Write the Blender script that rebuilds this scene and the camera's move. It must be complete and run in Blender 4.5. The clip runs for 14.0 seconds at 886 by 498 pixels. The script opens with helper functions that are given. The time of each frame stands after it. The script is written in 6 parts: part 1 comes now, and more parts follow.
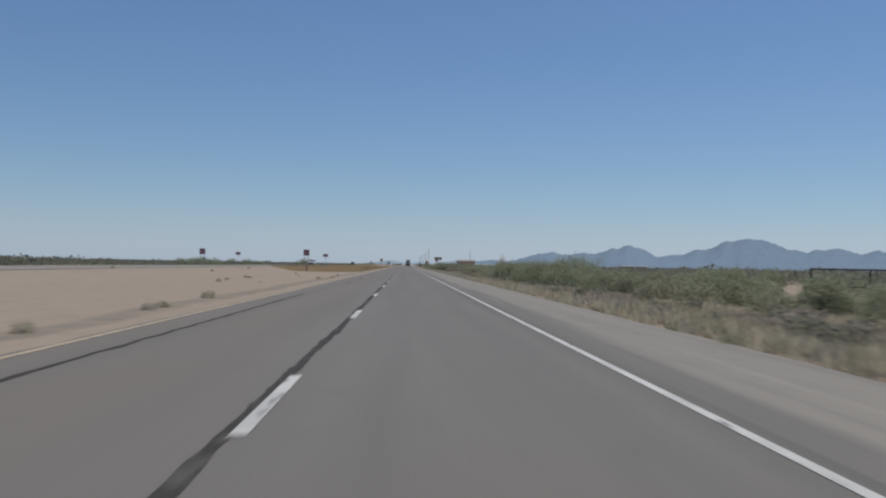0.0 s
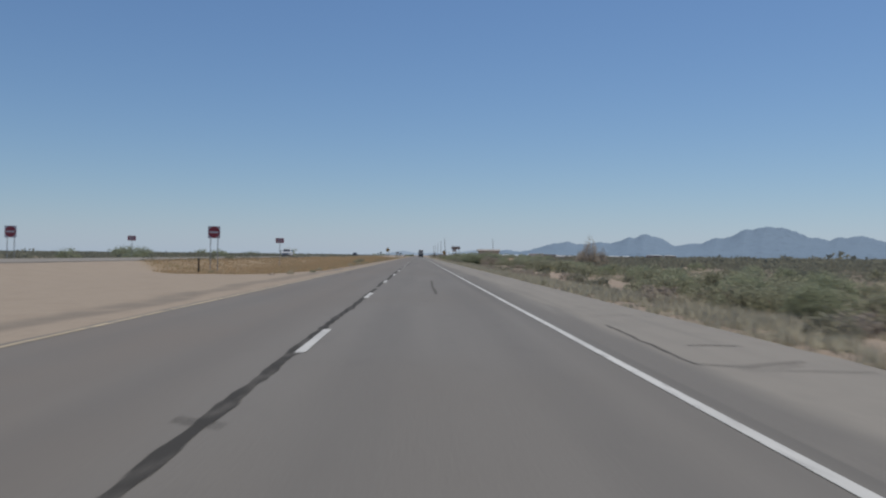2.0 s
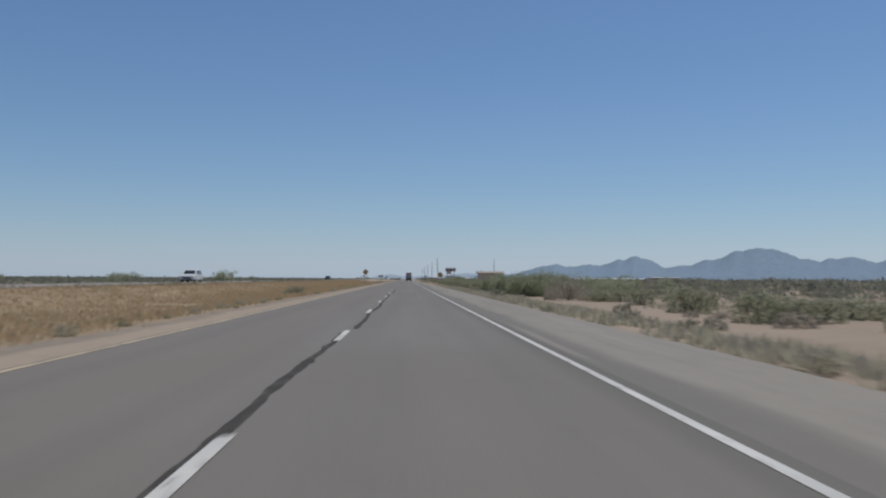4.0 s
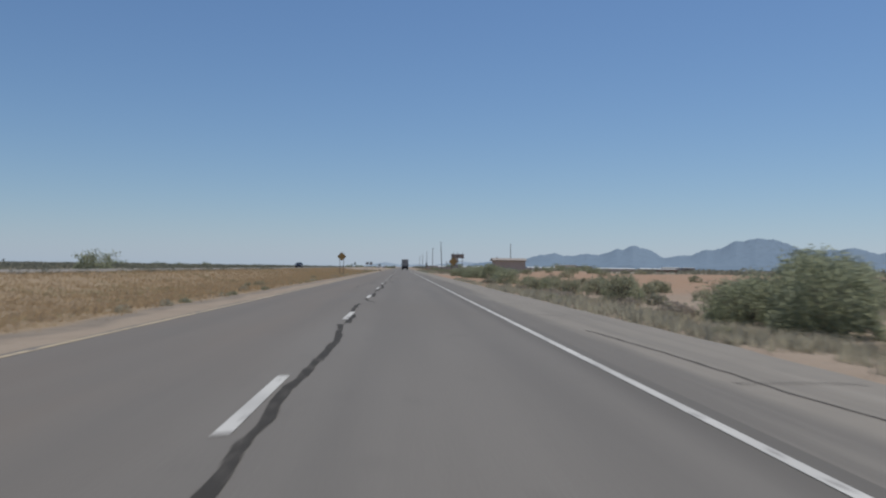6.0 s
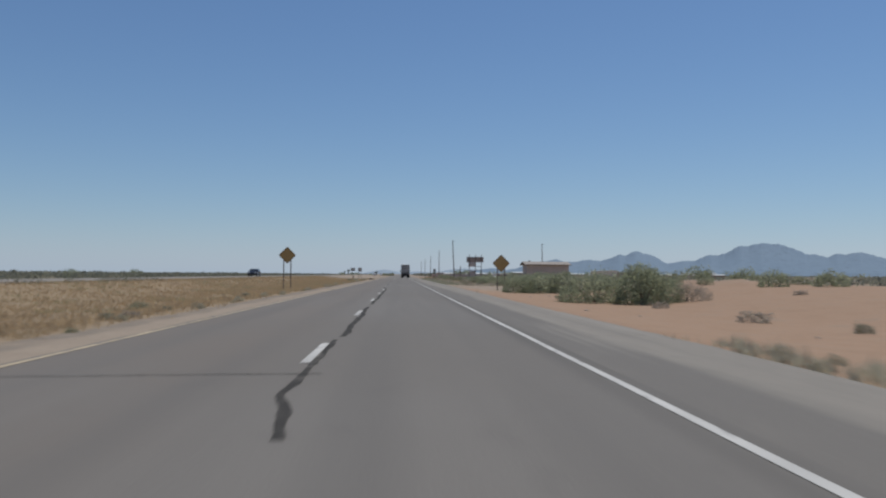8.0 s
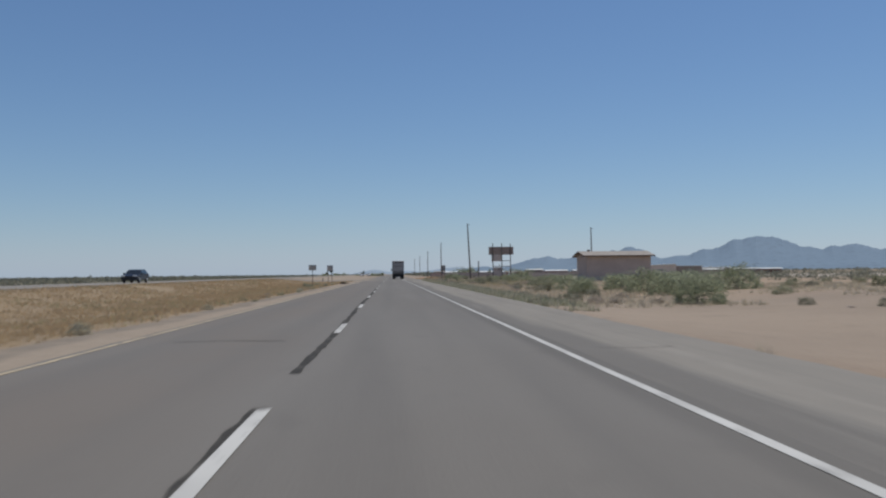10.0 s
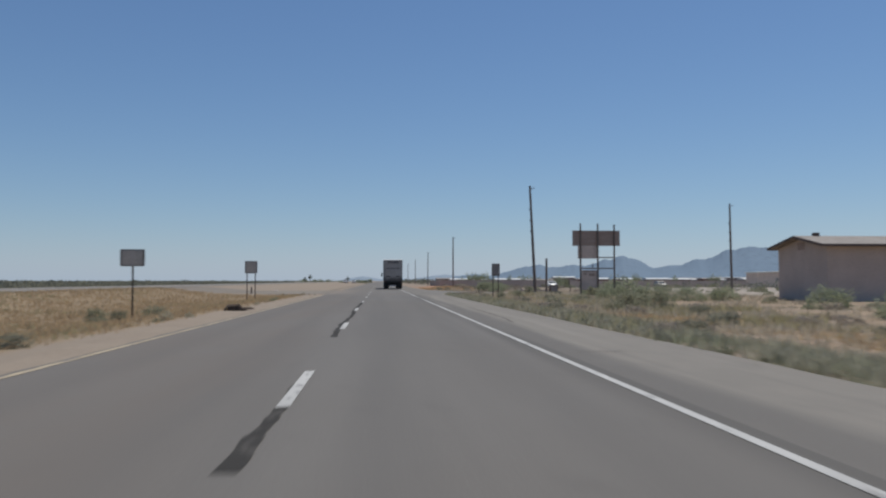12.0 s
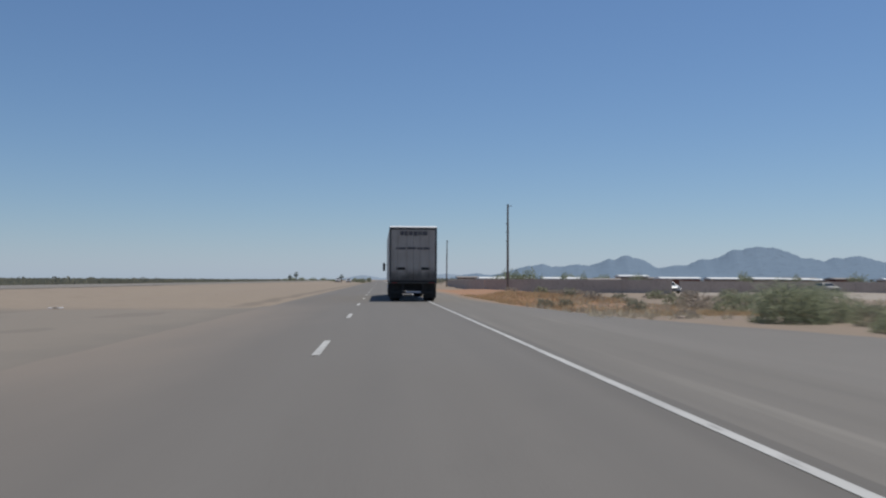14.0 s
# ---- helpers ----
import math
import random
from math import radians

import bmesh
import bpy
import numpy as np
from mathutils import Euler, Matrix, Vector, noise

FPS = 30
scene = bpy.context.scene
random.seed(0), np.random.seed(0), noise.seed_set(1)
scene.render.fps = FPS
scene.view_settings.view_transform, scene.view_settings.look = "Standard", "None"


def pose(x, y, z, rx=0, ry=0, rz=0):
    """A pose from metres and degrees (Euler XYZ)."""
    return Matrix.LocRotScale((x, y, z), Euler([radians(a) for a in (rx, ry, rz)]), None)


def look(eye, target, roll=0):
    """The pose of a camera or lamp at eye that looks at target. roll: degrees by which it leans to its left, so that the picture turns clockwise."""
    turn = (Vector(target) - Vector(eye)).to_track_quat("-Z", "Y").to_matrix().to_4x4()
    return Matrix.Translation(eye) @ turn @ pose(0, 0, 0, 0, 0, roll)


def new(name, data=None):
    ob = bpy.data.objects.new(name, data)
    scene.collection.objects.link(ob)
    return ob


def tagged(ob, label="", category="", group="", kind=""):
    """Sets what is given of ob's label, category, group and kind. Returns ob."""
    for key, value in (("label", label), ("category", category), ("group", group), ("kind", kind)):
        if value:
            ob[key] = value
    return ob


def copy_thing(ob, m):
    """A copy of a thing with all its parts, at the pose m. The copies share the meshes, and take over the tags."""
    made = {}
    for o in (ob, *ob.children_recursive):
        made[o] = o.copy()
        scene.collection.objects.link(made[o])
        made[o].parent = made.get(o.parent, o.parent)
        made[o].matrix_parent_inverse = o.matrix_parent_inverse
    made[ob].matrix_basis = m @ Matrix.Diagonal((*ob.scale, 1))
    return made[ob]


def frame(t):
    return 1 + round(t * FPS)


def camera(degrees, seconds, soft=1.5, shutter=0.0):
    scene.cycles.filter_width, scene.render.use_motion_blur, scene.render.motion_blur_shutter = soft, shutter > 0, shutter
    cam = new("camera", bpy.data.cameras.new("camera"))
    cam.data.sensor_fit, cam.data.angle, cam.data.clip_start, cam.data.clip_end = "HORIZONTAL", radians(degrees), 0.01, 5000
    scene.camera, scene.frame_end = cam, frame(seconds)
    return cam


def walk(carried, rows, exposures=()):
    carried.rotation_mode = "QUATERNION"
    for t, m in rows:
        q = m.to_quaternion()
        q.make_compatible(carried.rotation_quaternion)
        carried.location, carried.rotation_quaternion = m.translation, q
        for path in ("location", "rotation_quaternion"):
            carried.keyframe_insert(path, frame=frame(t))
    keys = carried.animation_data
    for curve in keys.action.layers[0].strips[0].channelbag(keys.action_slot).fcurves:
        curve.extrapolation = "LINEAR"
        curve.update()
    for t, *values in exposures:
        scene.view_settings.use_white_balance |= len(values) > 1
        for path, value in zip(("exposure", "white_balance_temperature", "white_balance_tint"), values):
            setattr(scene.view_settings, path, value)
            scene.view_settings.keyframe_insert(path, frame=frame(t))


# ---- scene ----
cam = camera(57.45, 14.0, soft=2.2, shutter=0.22)
EYE = 1.177  # height of the lens above the asphalt
PATH = [
    (0.0, pose(-0.696, -5.63, 1.205, 91.132, -1.000, -2.665)),
    (0.5, pose(-0.599, 12.06, EYE, 90.932, -0.295, -2.374)),
    (1.0, pose(-0.579, 29.31, EYE, 90.632, -0.410, -3.108)),
    (1.5, pose(-0.481, 46.46, EYE, 90.762, 0.617, -1.533)),
    (2.0, pose(-0.418, 63.53, EYE, 90.451, -0.624, -1.746)),
    (2.5, pose(-0.450, 79.90, EYE, 90.358, 1.461, -0.214)),
    (3.0, pose(-0.454, 97.62, EYE, 91.370, -0.421, -1.722)),
    (3.2, pose(-0.480, 104.13, EYE, 92.338, -0.287, -2.460)),
    (5.3, pose(-0.544, 177.21, EYE, 91.578, -0.268, -2.763)),
    (5.5, pose(-0.544, 184.29, EYE, 91.540, 0.059, -2.824)),
    (6.0, pose(-0.598, 201.61, EYE, 91.294, -0.736, -2.976)),
    (6.5, pose(-0.634, 218.51, EYE, 91.474, 0.073, -3.042)),
    (7.0, pose(-0.669, 235.89, EYE, 92.166, -0.415, -3.231)),
    (7.5, pose(-0.609, 252.53, EYE, 91.030, -0.126, -3.678)),
    (8.0, pose(-0.588, 269.72, EYE, 91.794, -0.388, -3.027)),
    (10.3, pose(-0.755, 347.85, EYE, 91.721, 0.692, -3.747)),
    (10.5, pose(-0.780, 355.03, EYE, 92.395, 0.154, -3.773)),
    (11.0, pose(-0.892, 372.20, EYE, 92.393, 0.907, -3.828)),
    (11.5, pose(-0.899, 389.51, EYE, 92.084, 1.164, -4.080)),
    (12.0, pose(-0.926, 406.91, EYE, 92.251, 0.019, -4.504)),
    (12.5, pose(-0.988, 423.73, EYE, 91.508, 0.643, -4.767)),
    (13.0, pose(-0.946, 440.79, EYE, 92.191, 0.522, -4.144)),
    (13.5, pose(-0.913, 457.52, EYE, 92.266, 0.055, -4.677)),
    (14.0, pose(-0.858, 475.05, EYE, 92.193, -0.264, -4.477)),
]
walk(cam, PATH)

import itertools

# ---- world, sun ----
SUN_DIR = Vector((0.27, 0.22, 1.0)).normalized()
world = bpy.data.worlds.new("world")
scene.world = world
world.use_nodes = True
wn = world.node_tree

def clear_sky(air, dust):
    sky = wn.nodes.new("ShaderNodeTexSky")
    sky.sky_type = "NISHITA"
    sky.sun_disc = False
    sky.sun_elevation = math.asin(SUN_DIR.z)
    sky.sun_rotation = math.atan2(SUN_DIR.x, SUN_DIR.y)
    sky.altitude = 0
    sky.air_density = air
    sky.dust_density = dust
    sky.ozone_density = 4.5
    return sky.outputs[0]


def world_mix(mode, f, a, b):
    n = wn.nodes.new("ShaderNodeMix")
    n.data_type = "RGBA"
    n.blend_type = mode
    n.inputs[0].default_value = f
    for sock, v in ((n.inputs[6], a), (n.inputs[7], b)):
        if isinstance(v, tuple):
            sock.default_value = v
        else:
            wn.links.new(v, sock)
    return n.outputs[2]


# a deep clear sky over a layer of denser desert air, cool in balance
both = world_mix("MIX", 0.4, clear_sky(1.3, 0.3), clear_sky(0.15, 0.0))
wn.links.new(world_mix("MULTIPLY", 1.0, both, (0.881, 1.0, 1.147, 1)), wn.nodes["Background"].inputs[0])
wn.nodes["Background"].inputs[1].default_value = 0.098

sun_data = bpy.data.lights.new("sun", "SUN")
sun_data.energy = 3.6
sun_data.angle = radians(0.53)
sun_data.color = (1.0, 0.958, 0.86)
sun = new("sun", sun_data)
sun.matrix_world = look(SUN_DIR * 300, (0, 0, 0))


# ---- materials ----
def link(nt, a, b):
    nt.links.new(a, b)


def math_node(nt, op, a, b=None, clamp=False):
    n = nt.nodes.new("ShaderNodeMath")
    n.operation = op
    n.use_clamp = clamp
    for i, v in enumerate((a, b)):
        if v is None:
            continue
        if isinstance(v, (int, float)):
            n.inputs[i].default_value = v
        else:
            link(nt, v, n.inputs[i])
    return n.outputs[0]


def ramp(nt, v, lo, hi, to_lo=0.0, to_hi=1.0, smooth=True):
    n = nt.nodes.new("ShaderNodeMapRange")
    n.interpolation_type = "SMOOTHSTEP" if smooth else "LINEAR"
    link(nt, v, n.inputs["Value"])
    for k, x in (("From Min", lo), ("From Max", hi), ("To Min", to_lo), ("To Max", to_hi)):
        n.inputs[k].default_value = x
    return n.outputs[0]


def noise_tex(nt, coords, scale, detail=4.0, stretch=(1, 1, 1), rough=0.55):
    m = nt.nodes.new("ShaderNodeMapping")
    m.inputs["Scale"].default_value = stretch
    link(nt, coords, m.inputs[0])
    n = nt.nodes.new("ShaderNodeTexNoise")
    n.inputs["Scale"].default_value = scale
    n.inputs["Detail"].default_value = detail
    n.inputs["Roughness"].default_value = rough
    link(nt, m.outputs[0], n.inputs["Vector"])
    return n.outputs["Fac"]


def mix(nt, f, a, b, mode="MIX"):
    n = nt.nodes.new("ShaderNodeMix")
    n.data_type = "RGBA"
    n.blend_type = mode
    n.clamp_factor = True
    if isinstance(f, (int, float)):
        n.inputs[0].default_value = f
    else:
        link(nt, f, n.inputs[0])
    for sock, v in ((n.inputs[6], a), (n.inputs[7], b)):
        if isinstance(v, tuple):
            sock.default_value = (*v, 1)
        else:
            link(nt, v, sock)
    return n.outputs[2]


def blank(name, rough=0.8, metal=0.0, spec=0.3):
    m = bpy.data.materials.new(name)
    m.use_nodes = True
    nt = m.node_tree
    b = nt.nodes["Principled BSDF"]
    b.inputs["Roughness"].default_value = rough
    b.inputs["Metallic"].default_value = metal
    b.inputs["Specular IOR Level"].default_value = spec
    return m, nt, b


def world_pos(nt):
    return nt.nodes.new("ShaderNodeNewGeometry").outputs["Position"]


def bump(nt, b, h, strength, dist):
    n = nt.nodes.new("ShaderNodeBump")
    n.inputs["Strength"].default_value = strength
    n.inputs["Distance"].default_value = dist
    link(nt, h, n.inputs["Height"])
    link(nt, n.outputs[0], b.inputs["Normal"])


def surface(name, c1, c2, scale=2.0, fine=30.0, rough=0.8, metal=0.0, spec=0.3, bump_h=0.003, stretch=(1, 1, 1), wear=0.25):
    """Two-scale procedural surface on the object's own coordinates."""
    m, nt, b = blank(name, rough, metal, spec)
    co = nt.nodes.new("ShaderNodeTexCoord").outputs["Object"]
    big = noise_tex(nt, co, scale, 4, stretch)
    small = noise_tex(nt, co, fine, 3, stretch)
    col = mix(nt, ramp(nt, big, 0.35, 0.65), c1, c2)
    dark = tuple(max(0.0, v * (1 - wear)) for v in c1)
    col = mix(nt, ramp(nt, small, 0.52, 0.75), col, dark)
    link(nt, col, b.inputs["Base Color"])
    if bump_h:
        bump(nt, b, small, 0.5, bump_h)
    return m


def leafy(name, cols, rough=0.75, trans=0.25):
    """Small leaves or blades: the colour changes from piece to piece and in patches."""
    m, nt, b = blank(name, rough, 0, 0.2)
    geo = nt.nodes.new("ShaderNodeNewGeometry")
    info = nt.nodes.new("ShaderNodeObjectInfo")
    cr = nt.nodes.new("ShaderNodeValToRGB")
    while len(cr.color_ramp.elements) < len(cols):
        cr.color_ramp.elements.new(0.5)
    for i, c in enumerate(cols):
        cr.color_ramp.elements[i].position = i / (len(cols) - 1)
        cr.color_ramp.elements[i].color = (*c, 1)
    big = noise_tex(nt, geo.outputs["Position"], 0.6, 3)
    v = math_node(nt, "ADD", math_node(nt, "MULTIPLY", geo.outputs["Random Per Island"], 0.3), 0.1)
    v = math_node(nt, "ADD", v, math_node(nt, "MULTIPLY", ramp(nt, big, 0.3, 0.7), 0.3))
    v = math_node(nt, "ADD", v, math_node(nt, "MULTIPLY", info.outputs["Random"], 0.2))
    link(nt, v, cr.inputs[0])
    link(nt, cr.outputs[0], b.inputs["Base Color"])
    if trans:
        tr = nt.nodes.new("ShaderNodeBsdfTranslucent")
        link(nt, cr.outputs[0], tr.inputs[0])
        ms = nt.nodes.new("ShaderNodeMixShader")
        ms.inputs[0].default_value = trans
        link(nt, b.outputs[0], ms.inputs[1])
        link(nt, tr.outputs[0], ms.inputs[2])
        link(nt, ms.outputs[0], nt.nodes["Material Output"].inputs[0])
    return m


def asphalt_mat(name, c1, c2, shade):
    m, nt, b = blank(name, 0.85, 0, 0.3)
    pos = world_pos(nt)
    long_n = noise_tex(nt, pos, 0.9, 4, (1.0, 0.05, 1))
    patch = noise_tex(nt, pos, 0.11, 4, (1.0, 0.5, 1))
    blot = noise_tex(nt, pos, 1.7, 5, (1, 0.5, 1))
    grain = noise_tex(nt, pos, 45, 3)
    col = mix(nt, ramp(nt, long_n, 0.3, 0.7), c1, c2)
    col = mix(nt, ramp(nt, patch, 0.42, 0.66, 0, 0.8), col, tuple(v * 0.93 for v in shade))
    col = mix(nt, ramp(nt, blot, 0.55, 0.8, 0, 0.35), col, tuple(v * 0.72 for v in c1))
    col = mix(nt, ramp(nt, grain, 0.35, 0.7, 0, 0.35), col, tuple(v * 1.45 for v in c2))
    link(nt, col, b.inputs["Base Color"])
    bump(nt, b, grain, 0.4, 0.006)
    return m


def shoulder_mat():
    """Old shoulder paving: tan with dust, darker and cleaner beside the lane."""
    m, nt, b = blank("dusty_shoulder_asphalt", 0.88, 0, 0.25)
    pos = world_pos(nt)
    sep = nt.nodes.new("ShaderNodeSeparateXYZ")
    link(nt, pos, sep.inputs[0])
    wob = noise_tex(nt, pos, 0.5, 5, (1, 0.12, 1))
    blot = noise_tex(nt, pos, 1.3, 5, (1, 0.4, 1))
    grain = noise_tex(nt, pos, 45, 3)
    v = math_node(nt, "ADD", sep.outputs[0], math_node(nt, "MULTIPLY", math_node(nt, "SUBTRACT", wob, 0.5), 1.3))
    col = mix(nt, ramp(nt, blot, 0.3, 0.7), (0.183, 0.167, 0.147), (0.207, 0.188, 0.164))
    late = ramp(nt, sep.outputs[1], 466, 482)
    col = mix(nt, late, col, (0.158, 0.145, 0.13))
    wide = math_node(nt, "MULTIPLY", ramp(nt, sep.outputs[1], 225, 255), ramp(nt, sep.outputs[1], 325, 350, 1, 0))
    dark = ramp(nt, math_node(nt, "SUBTRACT", v, math_node(nt, "MULTIPLY", wide, 0.42)), 2.45, 2.85, 1, 0)
    col = mix(nt, math_node(nt, "MULTIPLY", math_node(nt, "MULTIPLY", dark, 0.92), math_node(nt, "SUBTRACT", 1.0, late)), col, (0.112, 0.104, 0.096))
    col = mix(nt, ramp(nt, blot, 0.52, 0.72, 0, 0.5), col, (0.14, 0.129, 0.116))
    streak = noise_tex(nt, pos, 1.9, 5, (1, 0.03, 1))
    col = mix(nt, ramp(nt, streak, 0.5, 0.72, 0, 0.5), col, (0.128, 0.118, 0.107))
    col = mix(nt, ramp(nt, streak, 0.46, 0.3, 0, 0.4), col, (0.255, 0.236, 0.208))
    col = mix(nt, ramp(nt, grain, 0.35, 0.7, 0, 0.3), col, (0.24, 0.222, 0.197))
    link(nt, col, b.inputs["Base Color"])
    bump(nt, b, grain, 0.4, 0.006)
    return m


def ground_mat():
    m, nt, b = blank("desert_soil", 0.95, 0, 0.15)
    pos = world_pos(nt)
    sep = nt.nodes.new("ShaderNodeSeparateXYZ")
    link(nt, pos, sep.inputs[0])
    wob = noise_tex(nt, pos, 0.14, 4)
    off = math_node(nt, "MULTIPLY", math_node(nt, "SUBTRACT", wob, 0.5), 14.0)
    x = math_node(nt, "ADD", sep.outputs[0], math_node(nt, "MULTIPLY", off, 0.12))
    y = math_node(nt, "ADD", sep.outputs[1], off)
    big = noise_tex(nt, pos, 0.06, 5)
    mid = noise_tex(nt, pos, 0.7, 5)
    fine = noise_tex(nt, pos, 9, 4)
    tan = mix(nt, ramp(nt, big, 0.35, 0.65), (0.238, 0.190, 0.150), (0.278, 0.222, 0.174))
    orange = mix(nt, ramp(nt, mid, 0.3, 0.7), (0.268, 0.178, 0.121), (0.3, 0.202, 0.14))
    zone_y = math_node(nt, "MULTIPLY", ramp(nt, y, 238, 262), ramp(nt, y, 325, 352, 1, 0))
    zone_o = math_node(nt, "MULTIPLY", zone_y, ramp(nt, x, 3.5, 5.0))
    col = mix(nt, zone_o, tan, orange)
    field = math_node(nt, "MULTIPLY", math_node(nt, "MULTIPLY", ramp(nt, y, 372, 390), ramp(nt, y, 470, 480, 1, 0)), ramp(nt, x, 5.6, 6.6))
    col = mix(nt, field, col, mix(nt, ramp(nt, mid, 0.35, 0.62), (0.262, 0.206, 0.158), (0.312, 0.23, 0.16)))
    lot = math_node(nt, "MULTIPLY", math_node(nt, "MULTIPLY", ramp(nt, y, 478, 500), ramp(nt, y, 556, 566, 1, 0)), ramp(nt, x, 28, 34))
    col = mix(nt, lot, col, (0.33, 0.29, 0.25))
    heap_y = math_node(nt, "MULTIPLY", ramp(nt, y, 505, 518), ramp(nt, y, 575, 610, 1, 0))
    heap = math_node(nt, "MULTIPLY", heap_y, ramp(nt, x, 5.0, 7.0))
    heap = math_node(nt, "MULTIPLY", heap, ramp(nt, x, 13, 16, 1, 0))
    col = mix(nt, heap, col, (0.34, 0.195, 0.12))
    pale = mix(nt, ramp(nt, mid, 0.3, 0.7), (0.252, 0.205, 0.162), (0.286, 0.236, 0.187))
    left = ramp(nt, x, -4.6, -5.2)
    pale = mix(nt, math_node(nt, "MULTIPLY", math_node(nt, "MULTIPLY", ramp(nt, sep.outputs[1], 480, 492), ramp(nt, y, 504, 511, 1, 0)), 0.95), pale, (0.192, 0.17, 0.147))
    col = mix(nt, left, col, pale)
    swale = math_node(nt, "MULTIPLY", ramp(nt, x, -7.7, -7.15), ramp(nt, x, -6.75, -6.35, 1, 0))
    swale = math_node(nt, "MULTIPLY", swale, ramp(nt, mid, 0.3, 0.6, 0.15, 0.75))
    col = mix(nt, math_node(nt, "MULTIPLY", swale, math_node(nt, "ADD", ramp(nt, y, 400, 432, 1, 0), ramp(nt, y, 508, 514))), col, (0.15, 0.13, 0.11))
    # dry turf of the median, between the two bare crossings
    slant = math_node(nt, "MULTIPLY", math_node(nt, "ADD", sep.outputs[0], 7.5), 0.45)
    end = math_node(nt, "MULTIPLY", math_node(nt, "MAXIMUM", math_node(nt, "ADD", sep.outputs[0], 13.0), 0.0), 1.5)
    end = math_node(nt, "SUBTRACT", end, math_node(nt, "MULTIPLY", math_node(nt, "MINIMUM", math_node(nt, "ADD", sep.outputs[0], 16.0), 0.0), 2.2))
    turf_y = math_node(nt, "MULTIPLY", ramp(nt, math_node(nt, "SUBTRACT", sep.outputs[1], end), 112, 116),
                       ramp(nt, math_node(nt, "ADD", sep.outputs[1], math_node(nt, "MULTIPLY", slant, 1.6)), 475, 480, 1, 0))
    turf = math_node(nt, "MULTIPLY", ramp(nt, x, -7.0, -7.6), ramp(nt, x, -23.6, -22.6))
    turf = math_node(nt, "MULTIPLY", turf, turf_y)
    soil = mix(nt, ramp(nt, mid, 0.35, 0.65), (0.235, 0.176, 0.113), (0.268, 0.204, 0.135))
    col = mix(nt, turf, col, soil)
    scrub = ramp(nt, x, -40, -44)
    col = mix(nt, scrub, col, (0.17, 0.145, 0.10))
    yard = math_node(nt, "MULTIPLY", math_node(nt, "MULTIPLY", ramp(nt, y, 556, 564), ramp(nt, y, 600, 640, 1, 0)), ramp(nt, x, 27, 33))
    col = mix(nt, yard, col, (0.33, 0.285, 0.24))
    far = math_node(nt, "MULTIPLY", ramp(nt, x, 45, 80), math_node(nt, "SUBTRACT", math_node(nt, "SUBTRACT", 1.0, yard), lot))
    col = mix(nt, far, col, (0.20, 0.16, 0.115))
    col = mix(nt, ramp(nt, mid, 0.5, 0.75, 0, 0.45), col, (0.2, 0.16, 0.125))
    col = mix(nt, ramp(nt, fine, 0.5, 0.72, 0, 0.5), col, (0.19, 0.154, 0.122))
    link(nt, col, b.inputs["Base Color"])
    h = math_node(nt, "ADD", math_node(nt, "MULTIPLY", mid, 2.0), fine)
    bump(nt, b, h, 0.6, 0.06)
    return m


def paint_mat(name, c, gone):
    """Road paint, worn through to the asphalt in specks."""
    m, nt, b = blank(name, 0.7, 0, 0.3)
    pos = world_pos(nt)
    w = noise_tex(nt, pos, 7, 5, (1, 0.35, 1))
    g = noise_tex(nt, pos, 0.5, 3)
    col = mix(nt, ramp(nt, g, 0.35, 0.7), c, tuple(v * 0.78 for v in c))
    col = mix(nt, ramp(nt, w, gone, gone + 0.14), col, (0.15, 0.14, 0.135))
    link(nt, col, b.inputs["Base Color"])
    return m


M_GROUND = ground_mat()


